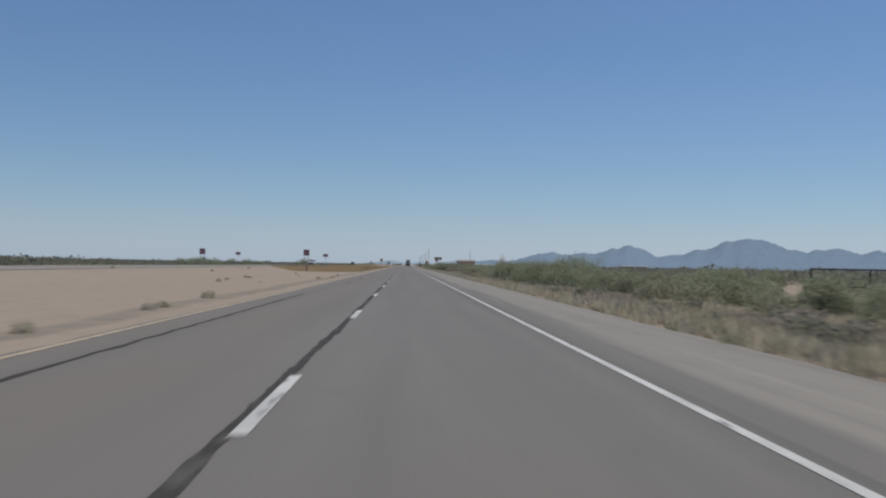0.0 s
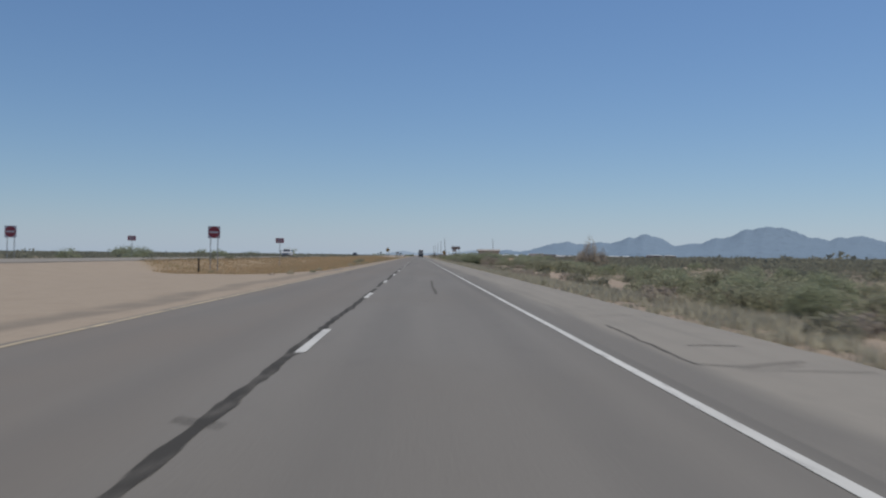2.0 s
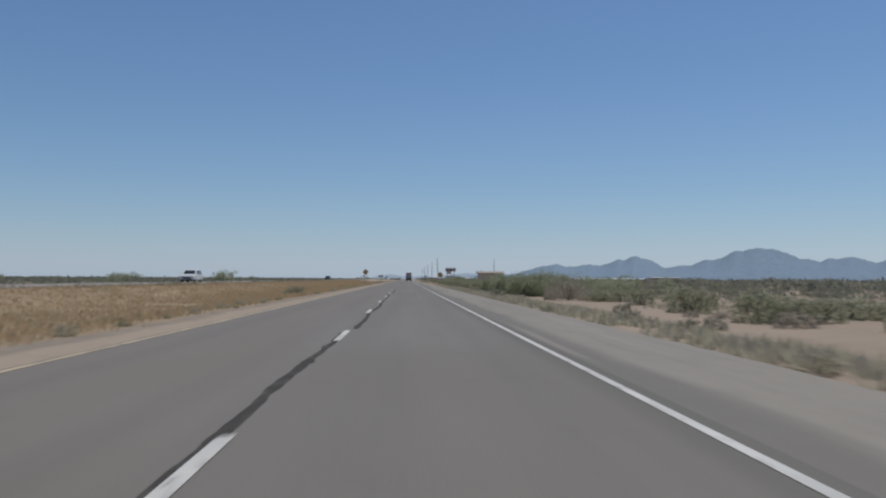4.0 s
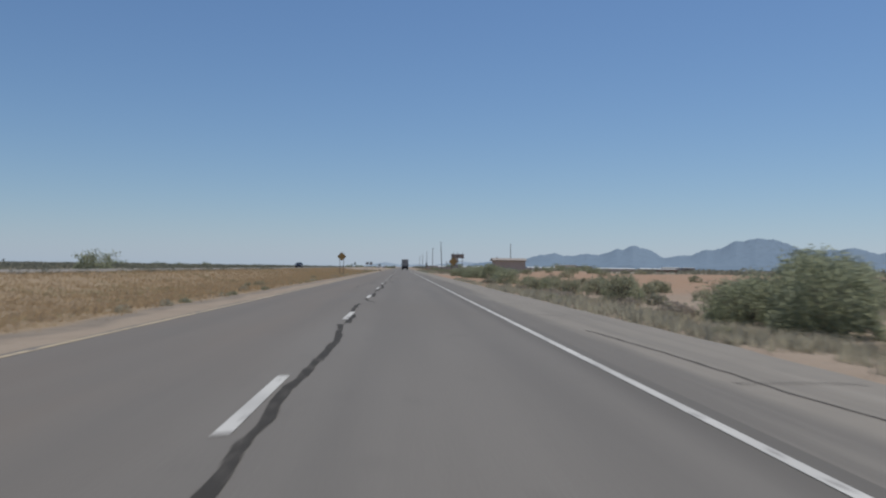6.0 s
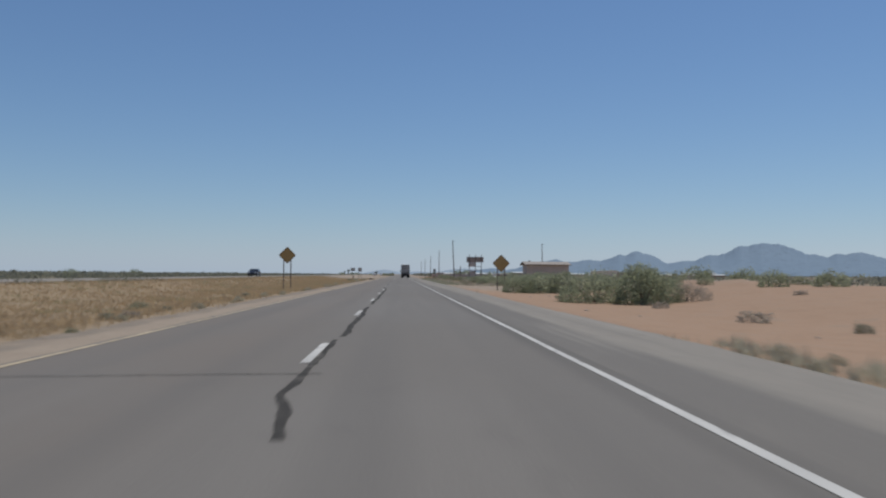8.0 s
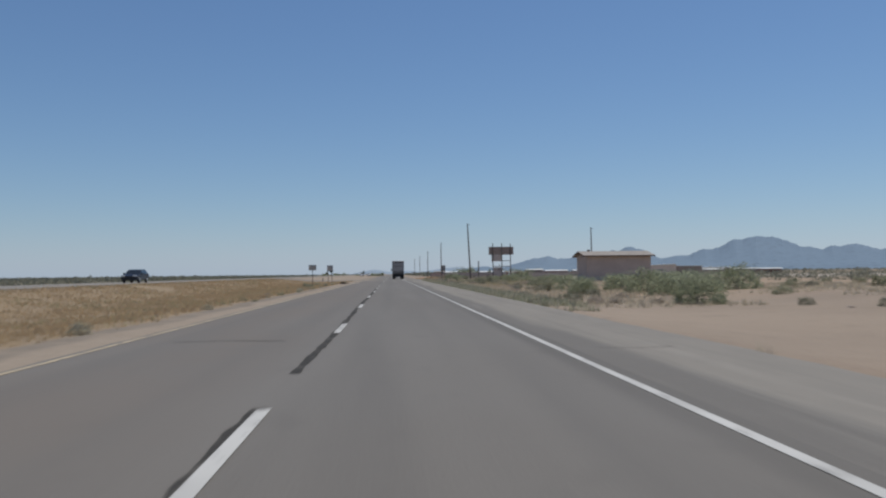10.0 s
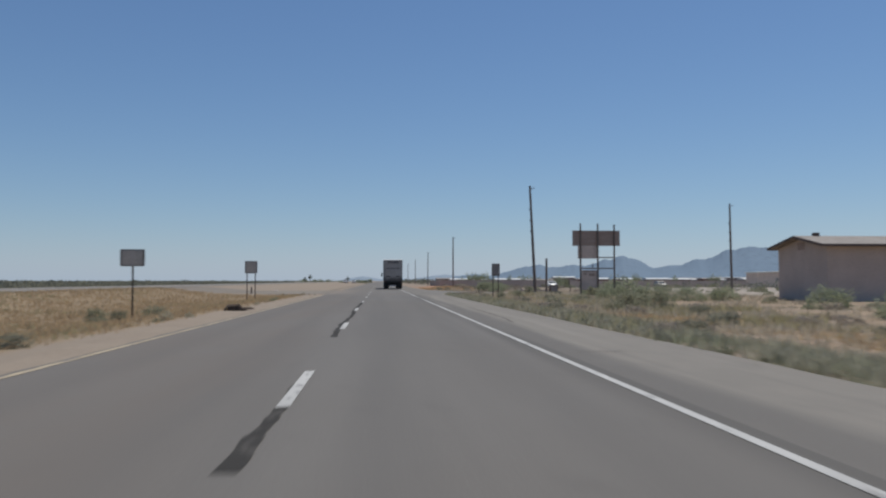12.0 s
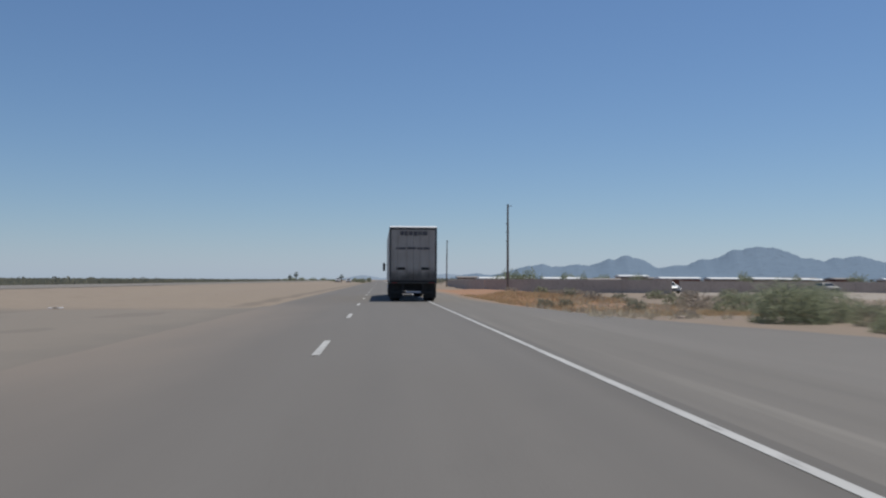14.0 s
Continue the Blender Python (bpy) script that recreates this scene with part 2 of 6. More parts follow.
def road_mat():
    m = asphalt_mat("lane_asphalt", (0.117, 0.1085, 0.0995), (0.138, 0.128, 0.117), (0.129, 0.1165, 0.103))
    nt = m.node_tree
    b = nt.nodes["Principled BSDF"]
    was = b.inputs["Base Color"].links[0].from_socket
    pos = world_pos(nt)
    sep = nt.nodes.new("ShaderNodeSeparateXYZ")
    link(nt, pos, sep.inputs[0])
    n = noise_tex(nt, pos, 0.6, 5, (1, 0.25, 1))
    streak = noise_tex(nt, pos, 1.4, 5, (1.0, 0.035, 1))
    dust = math_node(nt, "MULTIPLY", ramp(nt, sep.outputs[0], -1.7, -3.2), ramp(nt, n, 0.3, 0.7, 0.25, 0.75))
    was = mix(nt, dust, was, (0.141, 0.121, 0.104))
    tracks = math_node(nt, "ADD", ramp(nt, math_node(nt, "ABSOLUTE", math_node(nt, "SUBTRACT", math_node(nt, "ABSOLUTE", sep.outputs[0]), 0.9)), 0.1, 0.55, 1, 0),
                       ramp(nt, math_node(nt, "ABSOLUTE", math_node(nt, "SUBTRACT", math_node(nt, "ABSOLUTE", math_node(nt, "ADD", sep.outputs[0], 3.66)), 0.9)), 0.1, 0.55, 1, 0))
    was = mix(nt, math_node(nt, "MULTIPLY", tracks, ramp(nt, streak, 0.3, 0.7, 0.05, 0.4)), was, (0.108, 0.101, 0.094))
    rim = math_node(nt, "MULTIPLY", ramp(nt, sep.outputs[0], 1.35, 1.72), ramp(nt, streak, 0.3, 0.65, 0.25, 0.8))
    was = mix(nt, rim, was, (0.094, 0.087, 0.079))
    x = math_node(nt, "ADD", sep.outputs[0], math_node(nt, "MULTIPLY", math_node(nt, "SUBTRACT", n, 0.5), 3.0))
    film = math_node(nt, "MULTIPLY", math_node(nt, "MULTIPLY", ramp(nt, x, -2.2, -6.2), ramp(nt, sep.outputs[1], 472, 488)), ramp(nt, sep.outputs[1], 502, 520, 1, 0))
    was = mix(nt, math_node(nt, "MULTIPLY", ramp(nt, sep.outputs[1], 466, 490), 0.45), was, (0.165, 0.152, 0.137))
    link(nt, mix(nt, math_node(nt, "MULTIPLY", film, 0.85), was, (0.215, 0.178, 0.145)), b.inputs["Base Color"])
    return m


M_ROAD = road_mat()
M_SHOULDER = shoulder_mat()
M_OPPOSITE = asphalt_mat("pale_far_asphalt", (0.18, 0.162, 0.142), (0.205, 0.185, 0.162), (0.165, 0.15, 0.132))
M_APRON = asphalt_mat("apron_asphalt", (0.15, 0.138, 0.124), (0.168, 0.154, 0.138), (0.135, 0.124, 0.112))


def dusty_mat():
    """Asphalt that disappears under blown sand away from the lanes."""
    m, nt, b = blank("dusty_asphalt", 0.9, 0, 0.2)
    pos = world_pos(nt)
    sep = nt.nodes.new("ShaderNodeSeparateXYZ")
    link(nt, pos, sep.inputs[0])
    big = noise_tex(nt, pos, 0.35, 5)
    fine = noise_tex(nt, pos, 9, 4)
    v = math_node(nt, "ADD", sep.outputs[0], math_node(nt, "MULTIPLY", math_node(nt, "SUBTRACT", big, 0.5), 4.0))
    col = mix(nt, ramp(nt, v, -5.6, -7.6), (0.185, 0.163, 0.139), (0.212, 0.184, 0.154))
    col = mix(nt, ramp(nt, fine, 0.5, 0.72, 0, 0.4), col, (0.17, 0.145, 0.122))
    link(nt, col, b.inputs["Base Color"])
    bump(nt, b, fine, 0.5, 0.02)
    return m


M_DUSTY = dusty_mat()
M_WHITE = paint_mat("white_road_paint", (0.46, 0.45, 0.43), 0.56)
M_YELLOW = paint_mat("yellow_road_paint", (0.40, 0.325, 0.222), 0.53)


def sealant_mat(name, tar, worn, cover):
    """Poured sealant, scuffed through to the asphalt in blotches."""
    m, nt, b = blank(name, 0.9, 0, 0.1)
    pos = world_pos(nt)
    blot = noise_tex(nt, pos, 5, 5, (1, 0.5, 1))
    grain = noise_tex(nt, pos, 38, 3)
    v = math_node(nt, "ADD", math_node(nt, "MULTIPLY", blot, 0.75), math_node(nt, "MULTIPLY", grain, 0.25))
    link(nt, mix(nt, ramp(nt, v, cover, cover + 0.16), tar, worn), b.inputs["Base Color"])
    bump(nt, b, grain, 0.3, 0.004)
    return m


M_TAR = sealant_mat("crack_sealant", (0.044, 0.041, 0.038), (0.092, 0.085, 0.078), 0.49)
# aerial haze is painted into the base colour of both far ranges
M_HAZE_ROCK = surface("haze_blue_rock", (0.146, 0.197, 0.256), (0.155, 0.207, 0.266), 0.004, 0.03, 0.95, 0, 0.1, 0)
M_HAZE_HILL = surface("far_haze_hill", (0.22, 0.27, 0.325), (0.232, 0.282, 0.337), 0.004, 0.03, 0.95, 0, 0.1, 0)
M_GREEN = leafy("mesquite_leaf", [(0.214, 0.234, 0.15), (0.272, 0.291, 0.194), (0.32, 0.34, 0.233), (0.356, 0.37, 0.268)], 0.8, 0.66)
M_SAGE = leafy("sage_leaf", [(0.2, 0.195, 0.145), (0.26, 0.252, 0.19), (0.31, 0.295, 0.225)], 0.8, 0.55)
M_CREO = leafy("creosote_leaf", [(0.206, 0.212, 0.142), (0.268, 0.272, 0.186), (0.322, 0.318, 0.224), (0.374, 0.358, 0.26)], 0.8, 0.66)
M_GREY = leafy("dry_twig", [(0.268, 0.234, 0.196), (0.342, 0.298, 0.248), (0.425, 0.37, 0.305)], 0.8, 0.5)
M_STRAW = leafy("dry_grass", [(0.36, 0.258, 0.152), (0.435, 0.314, 0.188), (0.5, 0.372, 0.228), (0.365, 0.306, 0.178)], 0.85, 0.55)
M_WEED = leafy("verge_weed", [(0.281, 0.259, 0.194), (0.366, 0.336, 0.252), (0.448, 0.41, 0.312), (0.305, 0.307, 0.214)], 0.8, 0.55)
M_PALE_GRASS = leafy("bleached_grass", [(0.369, 0.316, 0.236), (0.449, 0.385, 0.288), (0.524, 0.456, 0.347), (0.391, 0.355, 0.254)], 0.85, 0.55)
M_OLIVE = leafy("yellow_olive_weed", [(0.27, 0.245, 0.135), (0.335, 0.3, 0.168), (0.395, 0.345, 0.205), (0.3, 0.282, 0.165)], 0.8, 0.55)
M_PALM = leafy("palm_frond", [(0.06, 0.075, 0.04), (0.09, 0.105, 0.06), (0.12, 0.13, 0.08)], 0.7, 0.3)
M_TAR_FAINT = sealant_mat("old_faded_sealant", (0.08, 0.074, 0.068), (0.118, 0.109, 0.1), 0.44)
M_BARK = surface("dry_bark", (0.12, 0.095, 0.07), (0.18, 0.145, 0.11), 8, 40, 0.9)
M_FAR_SCRUB = leafy("far_scrub", [(0.166, 0.168, 0.129), (0.208, 0.208, 0.161), (0.249, 0.238, 0.190)], 0.8, 0.5)
M_POLE = surface("weathered_pole_wood", (0.15, 0.12, 0.1), (0.22, 0.18, 0.15), 3, 25, 0.9, stretch=(4, 4, 0.3))
M_STEEL = surface("galvanised_steel", (0.30, 0.30, 0.30), (0.38, 0.38, 0.37), 4, 30, 0.5, 0.6)
M_RUSTY = surface("dark_rusted_steel", (0.06, 0.045, 0.04), (0.09, 0.065, 0.052), 4, 30, 0.8, 0.2)
M_SIGN_BACK = surface("weathered_sign_sheet", (0.455, 0.411, 0.359), (0.542, 0.490, 0.429), 2, 18, 0.7, 0.1)
M_SIGN_RIM = surface("sign_rim_grey", (0.270, 0.247, 0.225), (0.315, 0.285, 0.255), 3, 20, 0.7)
M_SIGN_YELLOW = surface("warning_yellow", (0.44, 0.272, 0.1), (0.48, 0.3, 0.115), 3, 20, 0.5)
M_SIGN_BLACK = surface("sign_black", (0.02, 0.02, 0.02), (0.03, 0.03, 0.03), 3, 20, 0.6)
M_SIGN_RED = surface("sign_red", (0.29, 0.055, 0.075), (0.33, 0.07, 0.085), 3, 20, 0.5)
M_SIGN_WHITE = surface("sign_white", (0.55, 0.53, 0.55), (0.6, 0.58, 0.6), 3, 20, 0.5)
M_BOARD = surface("brown_board", (0.340, 0.258, 0.211), (0.408, 0.313, 0.258), 1.5, 12, 0.85, stretch=(0.4, 1, 3))
M_BOARD_PALE = surface("faded_board", (0.594, 0.486, 0.406), (0.684, 0.558, 0.468), 1.5, 12, 0.85)
M_STUCCO = surface("brown_stucco", (0.495, 0.4, 0.338), (0.55, 0.447, 0.378), 0.6, 9, 0.9, bump_h=0.01)
M_ROOFING = surface("pale_roofing", (0.25, 0.222, 0.2), (0.29, 0.26, 0.235), 0.8, 10, 0.85)
M_FASCIA = surface("dark_fascia", (0.12, 0.09, 0.075), (0.15, 0.115, 0.095), 2, 15, 0.8)
M_BLOCK = surface("block_wall_brown", (0.44, 0.365, 0.315), (0.48, 0.40, 0.345), 0.5, 6, 0.9, bump_h=0.008)
M_WHITE_ROOF = surface("white_roof", (0.72, 0.72, 0.70), (0.80, 0.80, 0.78), 0.4, 6, 0.6)
M_PANEL_WALL = surface("brown_panel_wall", (0.30, 0.24, 0.205), (0.35, 0.285, 0.245), 0.5, 6, 0.8)
M_SHED_RED = surface("rust_red_siding", (0.20, 0.09, 0.065), (0.24, 0.115, 0.085), 0.5, 6, 0.8)
M_GLASS = surface("dark_glass", (0.02, 0.024, 0.028), (0.03, 0.034, 0.04), 1, 5, 0.08, 0, 0.6, 0)
M_TRAILER = surface("grimy_white_trailer", (0.43, 0.385, 0.345), (0.48, 0.435, 0.39), 0.7, 6, 0.55, 0, 0.4, 0, wear=0.15)


def grimy_doors():
    """Dull white doors under road film, with dark spray thrown up over the lower third."""
    m, nt, b = blank("grimy_trailer_doors", 0.65, 0, 0.3)
    co = nt.nodes.new("ShaderNodeTexCoord").outputs["Object"]
    sep = nt.nodes.new("ShaderNodeSeparateXYZ")
    link(nt, co, sep.inputs[0])
    big = noise_tex(nt, co, 1.1, 5)
    runs = noise_tex(nt, co, 5, 4, (1, 1, 0.12))
    fine = noise_tex(nt, co, 14, 4)
    col = mix(nt, ramp(nt, big, 0.3, 0.7), (0.40, 0.35, 0.305), (0.46, 0.41, 0.365))
    col = mix(nt, ramp(nt, runs, 0.5, 0.75, 0, 0.45), col, (0.29, 0.245, 0.205))
    edge = math_node(nt, "ADD", sep.outputs[2], math_node(nt, "MULTIPLY", math_node(nt, "SUBTRACT", big, 0.5), 1.1))
    edge = math_node(nt, "ADD", edge, math_node(nt, "MULTIPLY", math_node(nt, "SUBTRACT", fine, 0.5), 0.5))
    col = mix(nt, ramp(nt, edge, 1.95, 1.2, 0, 0.85), col, (0.075, 0.064, 0.055))
    link(nt, col, b.inputs["Base Color"])
    return m


M_TRAILER_DOOR = grimy_doors()
M_TRAILER_FRAME = surface("trailer_frame_grey", (0.1, 0.096, 0.093), (0.13, 0.124, 0.12), 2, 12, 0.5, 0.4)
M_TRAILER_ROOF = surface("trailer_roof_white", (0.76, 0.76, 0.76), (0.8, 0.8, 0.8), 1, 8, 0.5)
M_RUBBER = surface("tyre_rubber", (0.025, 0.024, 0.023), (0.04, 0.038, 0.036), 5, 30, 0.85)
M_UNDER = surface("underbody_black", (0.03, 0.028, 0.027), (0.045, 0.042, 0.04), 3, 20, 0.8)
M_CHROME = surface("bright_metal", (0.55, 0.55, 0.55), (0.62, 0.62, 0.62), 3, 20, 0.3, 0.9)
M_LENS_RED = surface("red_lamp_lens", (0.25, 0.02, 0.02), (0.3, 0.03, 0.03), 4, 20, 0.3)
M_INK = surface("dark_lettering", (0.09, 0.085, 0.09), (0.12, 0.11, 0.115), 3, 15, 0.6)
M_CAR_WHITE = surface("white_car_paint", (0.66, 0.66, 0.66), (0.7, 0.7, 0.7), 1, 8, 0.25, 0, 0.5, 0, wear=0.05)
M_CAR_TAN = surface("pale_tan_car_paint", (0.36, 0.33, 0.29), (0.4, 0.37, 0.33), 1, 8, 0.4, 0, 0.4, 0, wear=0.1)
M_CAR_DARK = surface("dark_blue_car_paint", (0.02, 0.026, 0.04), (0.025, 0.03, 0.048), 1, 8, 0.25, 0, 0.5, 0, wear=0.05)
M_LAMP = surface("clear_lamp_lens", (0.6, 0.6, 0.6), (0.65, 0.65, 0.65), 2, 9, 0.15, 0.3)
M_STONE = surface("desert_stone", (0.27, 0.215, 0.17), (0.33, 0.27, 0.22), 5, 30, 0.9)


# ---- mesh helpers ----
def mesh_of(bm, name, material):
    me = bpy.data.meshes.new(name)
    bm.to_mesh(me)
    bm.free()
    me.materials.append(material)
    return me


def part(name, bm, material, parent=None, label=""):
    ob = new(name, mesh_of(bm, name, material))
    ob.parent = parent
    if label:
        ob["label"] = label
    return ob


def raw(name, verts, faces, material, parent=None):
    me = bpy.data.meshes.new(name)
    me.from_pydata([tuple(v) for v in verts], [], [tuple(f) for f in faces])
    me.materials.append(material)
    ob = new(name, me)
    ob.parent = parent
    return ob


def np_mesh(name, verts, n_side, material, parent=None):
    """A mesh of separate triangles or quads from a flat array of corners."""
    count = len(verts) // n_side
    me = bpy.data.meshes.new(name)
    me.vertices.add(len(verts))
    me.vertices.foreach_set("co", verts.astype(np.float32).ravel())
    me.loops.add(count * n_side)
    me.loops.foreach_set("vertex_index", np.arange(count * n_side, dtype=np.int32))
    me.polygons.add(count)
    me.polygons.foreach_set("loop_start", np.arange(0, count * n_side, n_side, dtype=np.int32))
    me.update(calc_edges=True)
    me.materials.append(material)
    ob = new(name, me)
    ob.parent = parent
    return ob


def box(bm, lo, hi, bevel=0.0):
    c = [(a + b) / 2 for a, b in zip(lo, hi)]
    s = [b - a for a, b in zip(lo, hi)]
    got = bmesh.ops.create_cube(bm, size=1, matrix=Matrix.Translation(c) @ Matrix.Diagonal((*s, 1)))
    if bevel:
        edges = list({e for v in got["verts"] for e in v.link_edges})
        bmesh.ops.bevel(bm, geom=edges, offset=bevel, segments=2, affect="EDGES", profile=0.5)
    return bm


def box_bm(lo, hi, bevel=0.0):
    return box(bmesh.new(), lo, hi, bevel)


def rod(bm, a, b, r1, r2=None, n=8):
    a, b = Vector(a), Vector(b)
    d = b - a
    m = Matrix.Translation((a + b) / 2) @ d.to_track_quat("Z", "Y").to_matrix().to_4x4()
    bmesh.ops.create_cone(bm, cap_ends=True, segments=n, radius1=r1, radius2=r1 if r2 is None else r2, depth=d.length, matrix=m)
    return bm


def rod_bm(a, b, r1, r2=None, n=8):
    return rod(bmesh.new(), a, b, r1, r2, n)


def prism(bm, outline, axis, lo, hi):
    """A flat outline, given as pairs, pushed out along x, y or z."""
    def at(p, d):
        return {"x": (d, p[0], p[1]), "y": (p[0], d, p[1]), "z": (p[0], p[1], d)}[axis]
    a = [bm.verts.new(at(p, lo)) for p in outline]
    b = [bm.verts.new(at(p, hi)) for p in outline]
    bm.faces.new(a)
    bm.faces.new(b[::-1])
    for i in range(len(outline)):
        j = (i + 1) % len(outline)
        bm.faces.new((a[j], a[i], b[i], b[j]))
    bmesh.ops.recalc_face_normals(bm, faces=bm.faces)
    return bm


def empty(name, x=0, y=0, z=0, rz=0):
    ob = new(name)
    ob.matrix_basis = pose(x, y, z, 0, 0, rz)
    return ob


def nz(x, y, s, k=0.0):
    return noise.noise(Vector((x * s, y * s, k)))


def step(v, a, b):
    t = min(1.0, max(0.0, (v - a) / (b - a)))
    return t * t * (3 - 2 * t)


# ---- the lie of the land ----
LANE = 1.83
EDGE_L, EDGE_R = -5.65, 4.55


def land(x, y):
    near = step(x, EDGE_L - 0.4, EDGE_L) * (1 - step(x, EDGE_R, EDGE_R + 0.4))
    z = -0.035
    if x > EDGE_R:
        z += -0.22 * step(x, EDGE_R + 0.3, 8.5) + 0.16 * step(x, 7, 14) * nz(x, y, 0.11) + 0.25 * step(x, 12, 30) * nz(x, y, 0.045, 3)
        z += 0.35 * step(x, 12, 18) * step(y, 262, 290) * (1 - step(y, 330, 360))
        z += 0.45 * step(y, 505, 520) * (1 - step(y, 560, 590)) * step(x, 6.5, 9) * (1 - step(x, 11, 15))
        if 8 < x < 60 and 310 < y < 380:
            u = min(1.0, max(0.0, ((x - 25) * 15 + (y - 334) * 22) / 709))
            d = math.hypot(x - 25 - 15 * u, y - 334 - 22 * u) / 8
            z += 0.32 * (1 - step(d, 0.15, 1.0)) * (0.8 + 1.6 * nz(x, y, 0.4, 4))
        z += 0.35 * step(x, 14, 26) * (1 - 0.9 * step(y, 380, 415) * (1 - step(y, 505, 530)))
        z -= (0.4 * step(y, 530, 552) + 0.45 * step(y, 572, 604)) * (1 - step(y, 720, 770)) * step(x, 15, 22)
        flat = step(y, 471, 477) * (1 - step(y, 500, 512)) * (1 - step(x, 14, 18))
        z = z * (1 - flat) - 0.035 * flat
    elif x < EDGE_L:
        turf = step(y, 108, 125) * (1 - step(y, 468, 485))
        dip = step(-x, 7.3, 12) * (1 - step(-x, 17, 23.5))
        z += -0.38 * dip * turf + 0.52 * step(-x, 15, 23) + 0.03 * step(-x, 6.5, 8) * nz(x, y, 0.5)
        z -= 0.5 * step(-x, 35, 44)
        z += 0.3 * step(-x, 40, 60) * nz(x, y, 0.03, 5)
    return z - 0.10 * near


def axis(pieces):
    out = []
    for a, b, d in pieces:
        out += list(np.arange(a, b, d))
    return out + [pieces[-1][1]]


gx = axis([(-5000, -1000, 500), (-1000, -200, 80), (-200, -50, 10), (-50, -24, 2), (-24, -7, 1.0), (-7, -6, 0.25), (-6, 4.5, 2.1), (4.5, 6, 0.25), (6, 30, 1.0), (30, 46, 2.0), (46, 80, 4.25), (80, 400, 20), (400, 1000, 100), (1000, 5000, 500)])
gy = axis([(-1500, -60, 120), (-60, 0, 5), (0, 620, 2.0), (620, 1000, 10), (1000, 2000, 100), (2000, 5200, 400)])
gv = [(x, y, land(x, y)) for y in gy for x in gx]
w = len(gx)
gf = [(j * w + i, j * w + i + 1, (j + 1) * w + i + 1, (j + 1) * w + i) for j in range(len(gy) - 1) for i in range(w - 1)]
ground = raw("ground", gv, gf, M_GROUND)
tagged(ground, "dry tan and orange desert soil with pale bare sand", "ground", kind="structure")
for p in ground.data.polygons:
    p.use_smooth = True


# ---- road ----
def slab(name, x0, x1, material, y0=-80, y1=1800, ragged0=0.0, ragged1=0.0, thick=0.12, top=0.0):
    """A strip of paving with real thickness; its edges may be ragged."""
    ys = [y for y in axis([(y0, min(y1, 620), 1.0), (min(y1, 620), max(y1, 621), 60)])]
    verts, faces = [], []
    for y in ys:
        a = x0 + ragged0 * (nz(0, y, 0.9) + nz(5, y, 0.17))
        b = x1 + ragged1 * (nz(9, y, 0.9) + nz(3, y, 0.17))
        verts += [(a, y, top), (b, y, top), (b, y, top - thick), (a, y, top - thick)]
    for i in range(len(ys) - 1):
        for k in range(4):
            a, b = i * 4 + k, i * 4 + (k + 1) % 4
            faces.append((a, b, b + 4, a + 4))
    faces += [(0, 3, 2, 1), tuple(len(verts) - 4 + k for k in range(4))]
    return raw(name, verts, faces, material)


road = tagged(slab("road", EDGE_L, 2.06, M_ROAD, ragged0=0.07), "worn grey asphalt lanes of a straight desert highway", "road", kind="structure")
shoulder = tagged(slab("shoulder", 2.06, EDGE_R, M_SHOULDER, ragged1=0.10), "pale weathered asphalt shoulder beside the highway", "road shoulder", kind="structure")


def ribbon(name, pts, width, material, parent, z=0.004):
    """A thin flat band along points (x, y), with a little thickness in its outline only."""
    verts, faces = [], []
    for i, (x, y) in enumerate(pts):
        a, b = Vector(pts[max(0, i - 1)]), Vector(pts[min(len(pts) - 1, i + 1)])
        d = (b - a).normalized() if (b - a).length > 0 else Vector((0, 1))
        n = Vector((d.y, -d.x))
        wd = width(i) if callable(width) else width
        verts += [(x - n.x * wd / 2, y - n.y * wd / 2, z), (x + n.x * wd / 2, y + n.y * wd / 2, z)]
        if i:
            k = 2 * i
            faces.append((k - 2, k - 1, k + 1, k))
    return raw(name, verts, faces, material, parent)


def line(name, x, y0, y1, wd, material, label, wob=0.012):
    ys = np.linspace(y0, y1, max(3, int((y1 - y0) / 4)))
    ob = ribbon(name, [(x + wob * nz(x, y, 0.2), y) for y in ys], lambda i: wd * (1 + 0.12 * nz(2, ys[i], 0.7)), material, road, 0.005)
    ob["label"] = label
    return ob


line("edge_line", LANE, -60, 456, 0.112, M_WHITE, "worn white painted edge line")
line("edge_line", LANE, 468, 1500, 0.12, M_WHITE, "worn white painted edge line")
line("edge_line", LANE + 0.02, 456.6, 460.6, 0.07, M_WHITE, "faded stretch of white edge line")
line("edge_line", LANE, 464.3, 467.1, 0.085, M_WHITE, "faded stretch of white edge line")
line("edge_line", -5.49, -60, 474, 0.115, M_YELLOW, "faded yellow painted edge line")
CYCLE, DASH = 12.192, 3.05
dash_mesh = None
for k in range(-4, 70):
    if dash_mesh is None:
        ob = raw("lane_dash", [(-0.065, 0, 0), (0.065, 0.05, 0), (0.06, DASH, 0), (-0.065, DASH - 0.05, 0)], [(0, 1, 2, 3)], M_WHITE, road)
        dash_mesh = ob.data
    else:
        ob = new("lane_dash", dash_mesh)
        ob.parent = road
    ob.location = (-LANE + random.uniform(-0.02, 0.02), k * CYCLE, 0.0085)


sealed = itertools.count()


